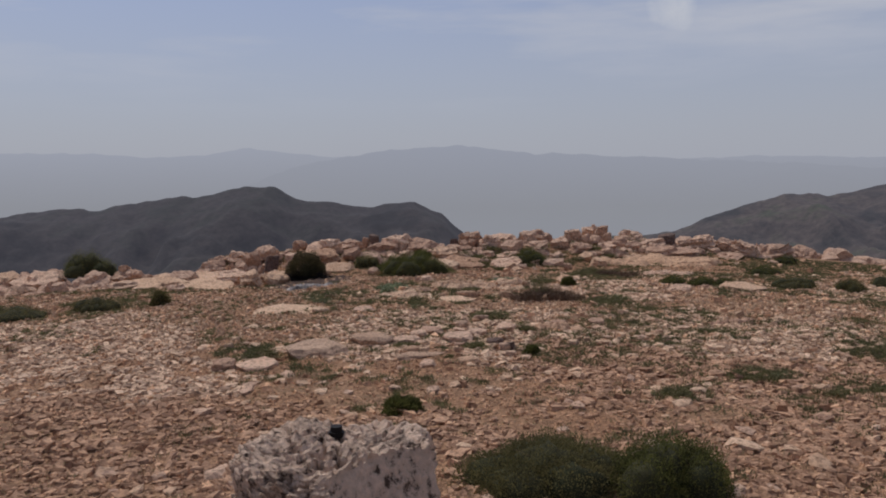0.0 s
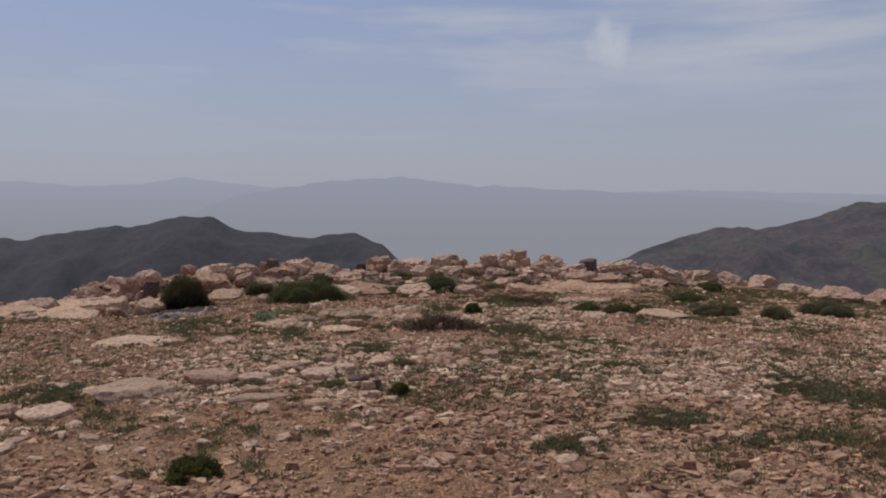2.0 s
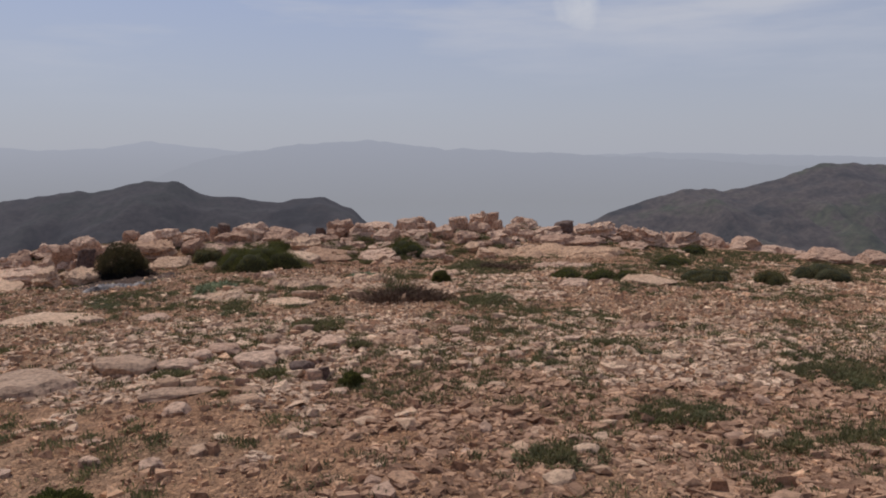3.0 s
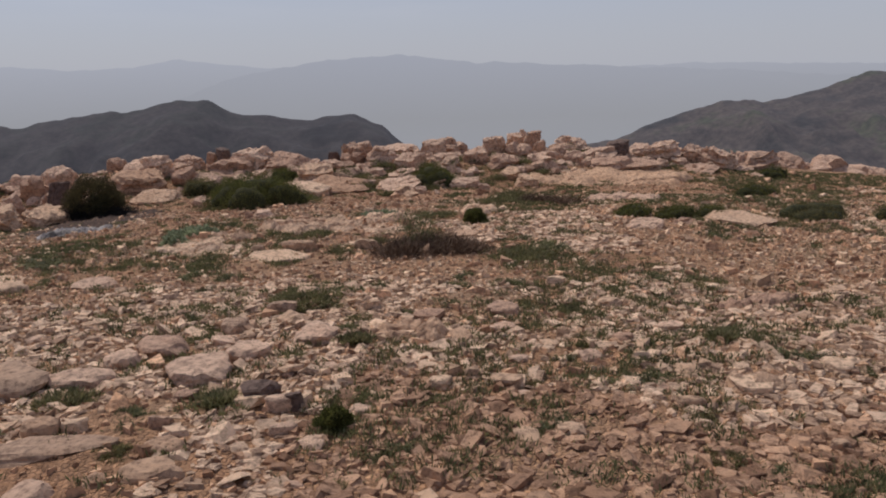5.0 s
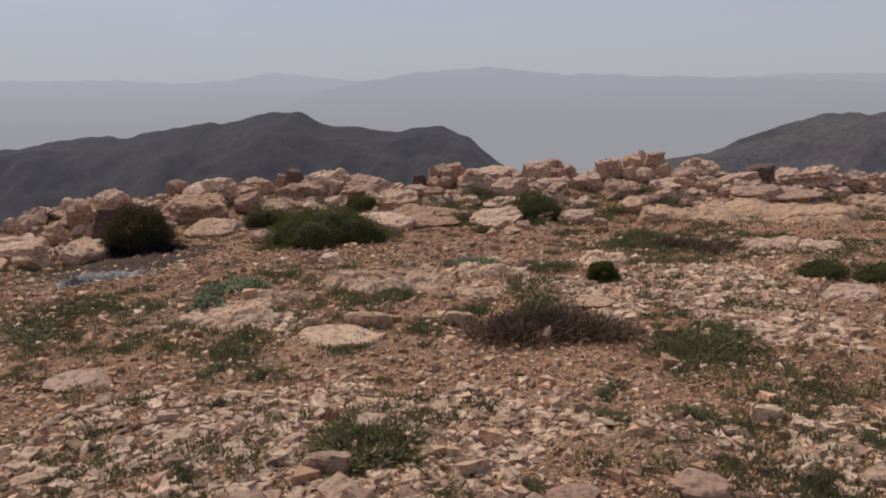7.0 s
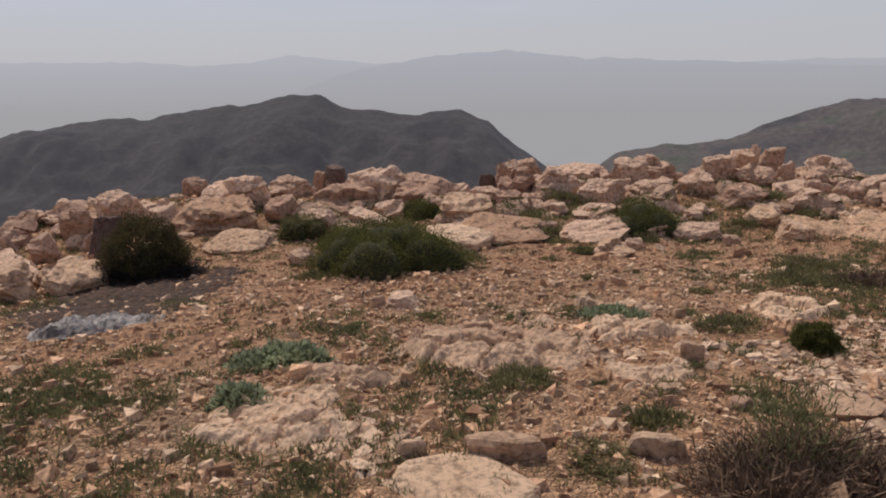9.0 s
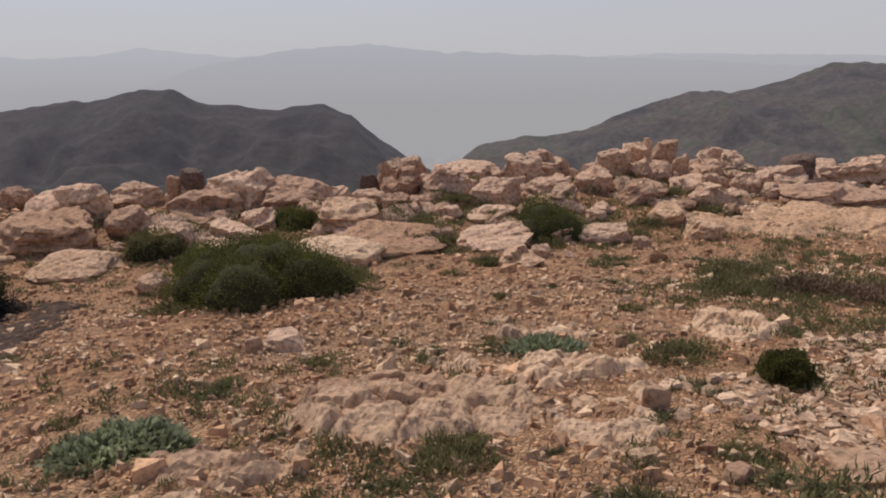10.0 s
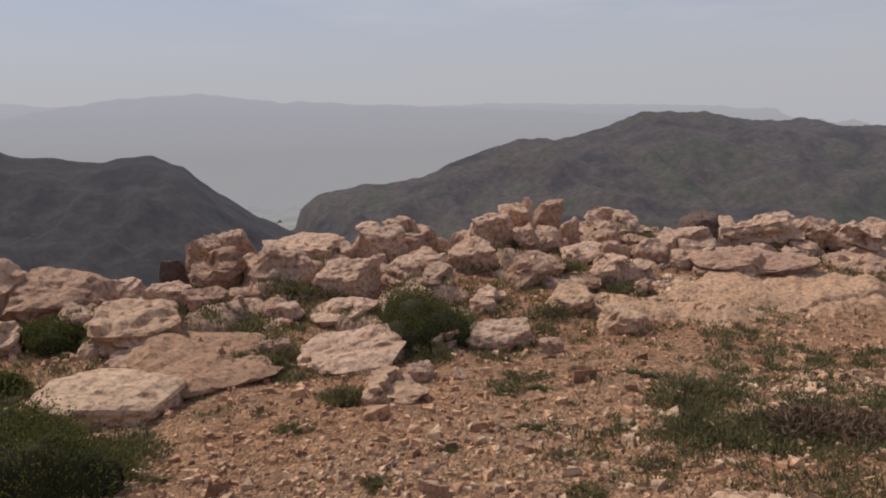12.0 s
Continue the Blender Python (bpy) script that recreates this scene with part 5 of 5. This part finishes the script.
def chips(x, y, size, flat, lift=0.25):
    """Broken flat chips of stone, one mesh, each with its own shape and lie."""
    n = len(x)
    v = BOX[None] * (1 + scatter.uniform(-0.45, 0.25, (n, 8, 3)))
    v[:, 4:, :2] *= scatter.uniform(0.45, 0.95, (n, 1, 1))
    v *= (np.stack([size, size * scatter.uniform(0.5, 0.95, n), size * flat * scatter.uniform(0.6, 1.4, n)], 1) / 2)[:, None]
    a, b, c = scatter.uniform(0, 2 * math.pi, n), scatter.normal(size=n) * 0.20, scatter.normal(size=n) * 0.20
    X, Y, Z = v[..., 0], v[..., 1], v[..., 2]
    Y, Z = Y * np.cos(b)[:, None] - Z * np.sin(b)[:, None], Y * np.sin(b)[:, None] + Z * np.cos(b)[:, None]
    X, Z = X * np.cos(c)[:, None] - Z * np.sin(c)[:, None], X * np.sin(c)[:, None] + Z * np.cos(c)[:, None]
    X, Y = X * np.cos(a)[:, None] - Y * np.sin(a)[:, None], X * np.sin(a)[:, None] + Y * np.cos(a)[:, None]
    v = np.stack([X + x[:, None], Y + y[:, None], Z + (land(x, y) + size * flat * lift)[:, None]], -1).reshape(-1, 3)
    f = (SIDES[None] + 8 * np.arange(n)[:, None, None]).reshape(-1, 4)
    return v, f


def grit(x, y, size, flat):
    """Small three-sided chips of gravel in one mesh."""
    n = len(x)
    a = scatter.uniform(0, 2 * math.pi, (n, 1)) + np.array([0, 2.1, 4.2])[None] + scatter.uniform(-0.5, 0.5, (n, 3))
    r = scatter.uniform(0.35, 0.65, (n, 3)) * size[:, None]
    top = scatter.uniform(0.45, 0.9, (n, 1))
    X = np.concatenate([np.cos(a) * r, np.cos(a) * r * top], 1) + x[:, None]
    Y = np.concatenate([np.sin(a) * r, np.sin(a) * r * top], 1) + y[:, None]
    high = size[:, None] * flat * scatter.uniform(0.35, 1.1, (n, 3))
    Z = np.concatenate([np.full((n, 3), -0.006), high], 1) + land(x, y)[:, None]
    f = np.array([[3, 4, 5], [0, 1, 4], [0, 4, 3], [1, 2, 5], [1, 5, 4], [2, 0, 3], [2, 3, 5]])
    return np.stack([X, Y, Z], -1).reshape(-1, 3), (f[None] + 6 * np.arange(n)[:, None, None]).reshape(-1, 3)


def zone(x, y, scale, seed):
    return fbm(np.stack([x, y, x * 0], 1) * scale, 3, seed)


# reddish fine gravel
x, y = spots(58000)
keep = zone(x, y, 0.5, 21) + 0.5 * zone(x, y, 2.2, 22) > -1.7
x, y = x[keep], y[keep]
v, f = grit(x, y, np.exp(scatter.normal(size=len(x)) * 0.48 + math.log(0.035)), 0.42)
tagged(mesh_thing("gravel", raw_mesh("gravel", v, f), GRAVEL), "loose reddish limestone gravel over the soil", "gravel", kind="stuff")
# pale chips over the bare reddish soil before the ridge
x, y = spots(44000, 8.4, 15.6)
keep = (zone(x, y, 0.9, 61) + 0.6 * zone(x, y, 3.0, 62) > -0.75) & (np.hypot((x - 0.25) / 1.2, y - 11.74) > 0.48)
x, y = x[keep], y[keep]
v, f = grit(x, y, np.exp(scatter.normal(size=len(x)) * 0.42 + math.log(0.035)), 0.45)
tagged(mesh_thing("pale_gravel", raw_mesh("pale_gravel", v, f), GRIT), "loose pale limestone gravel over the reddish soil", "gravel", kind="stuff")
# larger beige chips, thickest over the middle of the plateau
x, y = spots(170000)
keep = zone(x, y, 0.45, 31) + 0.35 * zone(x, y, 2.5, 32) + 0.55 * np.exp(-((y - 8.6) / 1.9) ** 2) + 0.25 * (x > 2.5) - 0.9 * step(10.3, 11.0, y) * step(3.4, 2.2, x) - 0.6 * step(12.8, 14.5, y) + 0.30 * step(7.4, 6.4, y) > -0.10
x, y = x[keep], y[keep]
front = y < 6.7 + 1.6 * step(0.3, 1.2, x) + 0.5 * zone(x, y, 1.5, 33)
for name, some, material, label in (("stone_rubble", ~front, CHIPS, "broken beige limestone chips strewn over the plateau"), ("red_stone_rubble", front, REDCHIPS, "broken reddish limestone plates strewn over the soil")):
    v, f = chips(x[some], y[some], np.minimum(0.13, np.exp(scatter.normal(size=some.sum()) * 0.40 + math.log(0.050 if name == "stone_rubble" else 0.052))), 0.28)
    tagged(mesh_thing(name, raw_mesh(name, v, f), material), label, "rubble", kind="stuff")

# ---- grass and herbs ----
def tufts(name, n, spread_, blades, height, material, label, bias):
    x, y = spots(n * 4)
    keep = bias(x, y)
    x, y = x[keep][:n], y[keep][:n]
    px, py = np.repeat(x, blades), np.repeat(y, blades)
    px = px + scatter.normal(size=len(px)) * spread_
    py = py + scatter.normal(size=len(py)) * spread_
    p = np.stack([px, py, surface(px, py) + 0.004], 1)
    v, f = leaves(p, np.tile([0.0, 0.0, 1.0], (len(p), 1)), height, 0.0036, scatter, 0.6)
    return tagged(mesh_thing(name, raw_mesh(name, v, f), material), label, "grass", kind="stuff")


def green_patches(x, y):
    return zone(x, y, 0.75, 41) + 0.6 * zone(x, y, 3.0, 42) + 0.36 * step(1.8, 2.6, x) * (y > 4) + 0.30 * (y > 16.8) - 0.45 * (np.abs(y - 10.7) < 0.7) * (x < 2.2) - 0.25 * (y < 7) * (x < 2) > 0.28


tufts("grass", 8500, 0.034, 34, 0.040, GRASS, "short grey-green grass tufts between the stones", green_patches)
tufts("ridge_grass", 2600, 0.03, 34, 0.04, GRASS, "green grass growing in the cracks of the ridge", lambda x, y: (y > 16.7) & (zone(x, y, 1.6, 49) > -0.1))
tufts("fresh_grass", 1500, 0.030, 34, 0.040, BRIGHT, "fresh green herbs in patches", lambda x, y: zone(x, y, 0.6, 45) + 0.5 * zone(x, y, 3.0, 46) + 0.2 * (x > 2) > 0.42)
tufts("dry_grass", 2400, 0.04, 12, 0.034, STRAW, "dry straw-coloured grass stalks", lambda x, y: zone(x, y, 0.8, 47) > 0.0)

# ---- single stones lying along the walk, pieces of the ground ----
KINDS = []
for k in range(10):
    p, f = block_shape(1.0, 0.72, 0.30, 900 + k, 0.05, 0.0, 0.2, 1, 0.8, 1)
    KINDS.append(raw_mesh("stone", p, f))
x, y = spots(1500, 4.0, 10.0)
near = np.abs(x - 1.0) < 3.6
for k, (px, py) in enumerate(list(zip(x[near], y[near]))[:290]):
    s = float(np.exp(scatter.normal() * 0.35 + math.log(0.12)))
    ob = mesh_thing("stone", KINDS[k % 10], (ROCK, BED, PALE, BED, ROCK)[k % 5], ground)
    ob.matrix_basis = pose(px, py, G(px, py) + 0.05 * s, scatter.normal() * 9, scatter.normal() * 9, scatter.uniform(0, 360)) @ Matrix.Scale(s, 4)
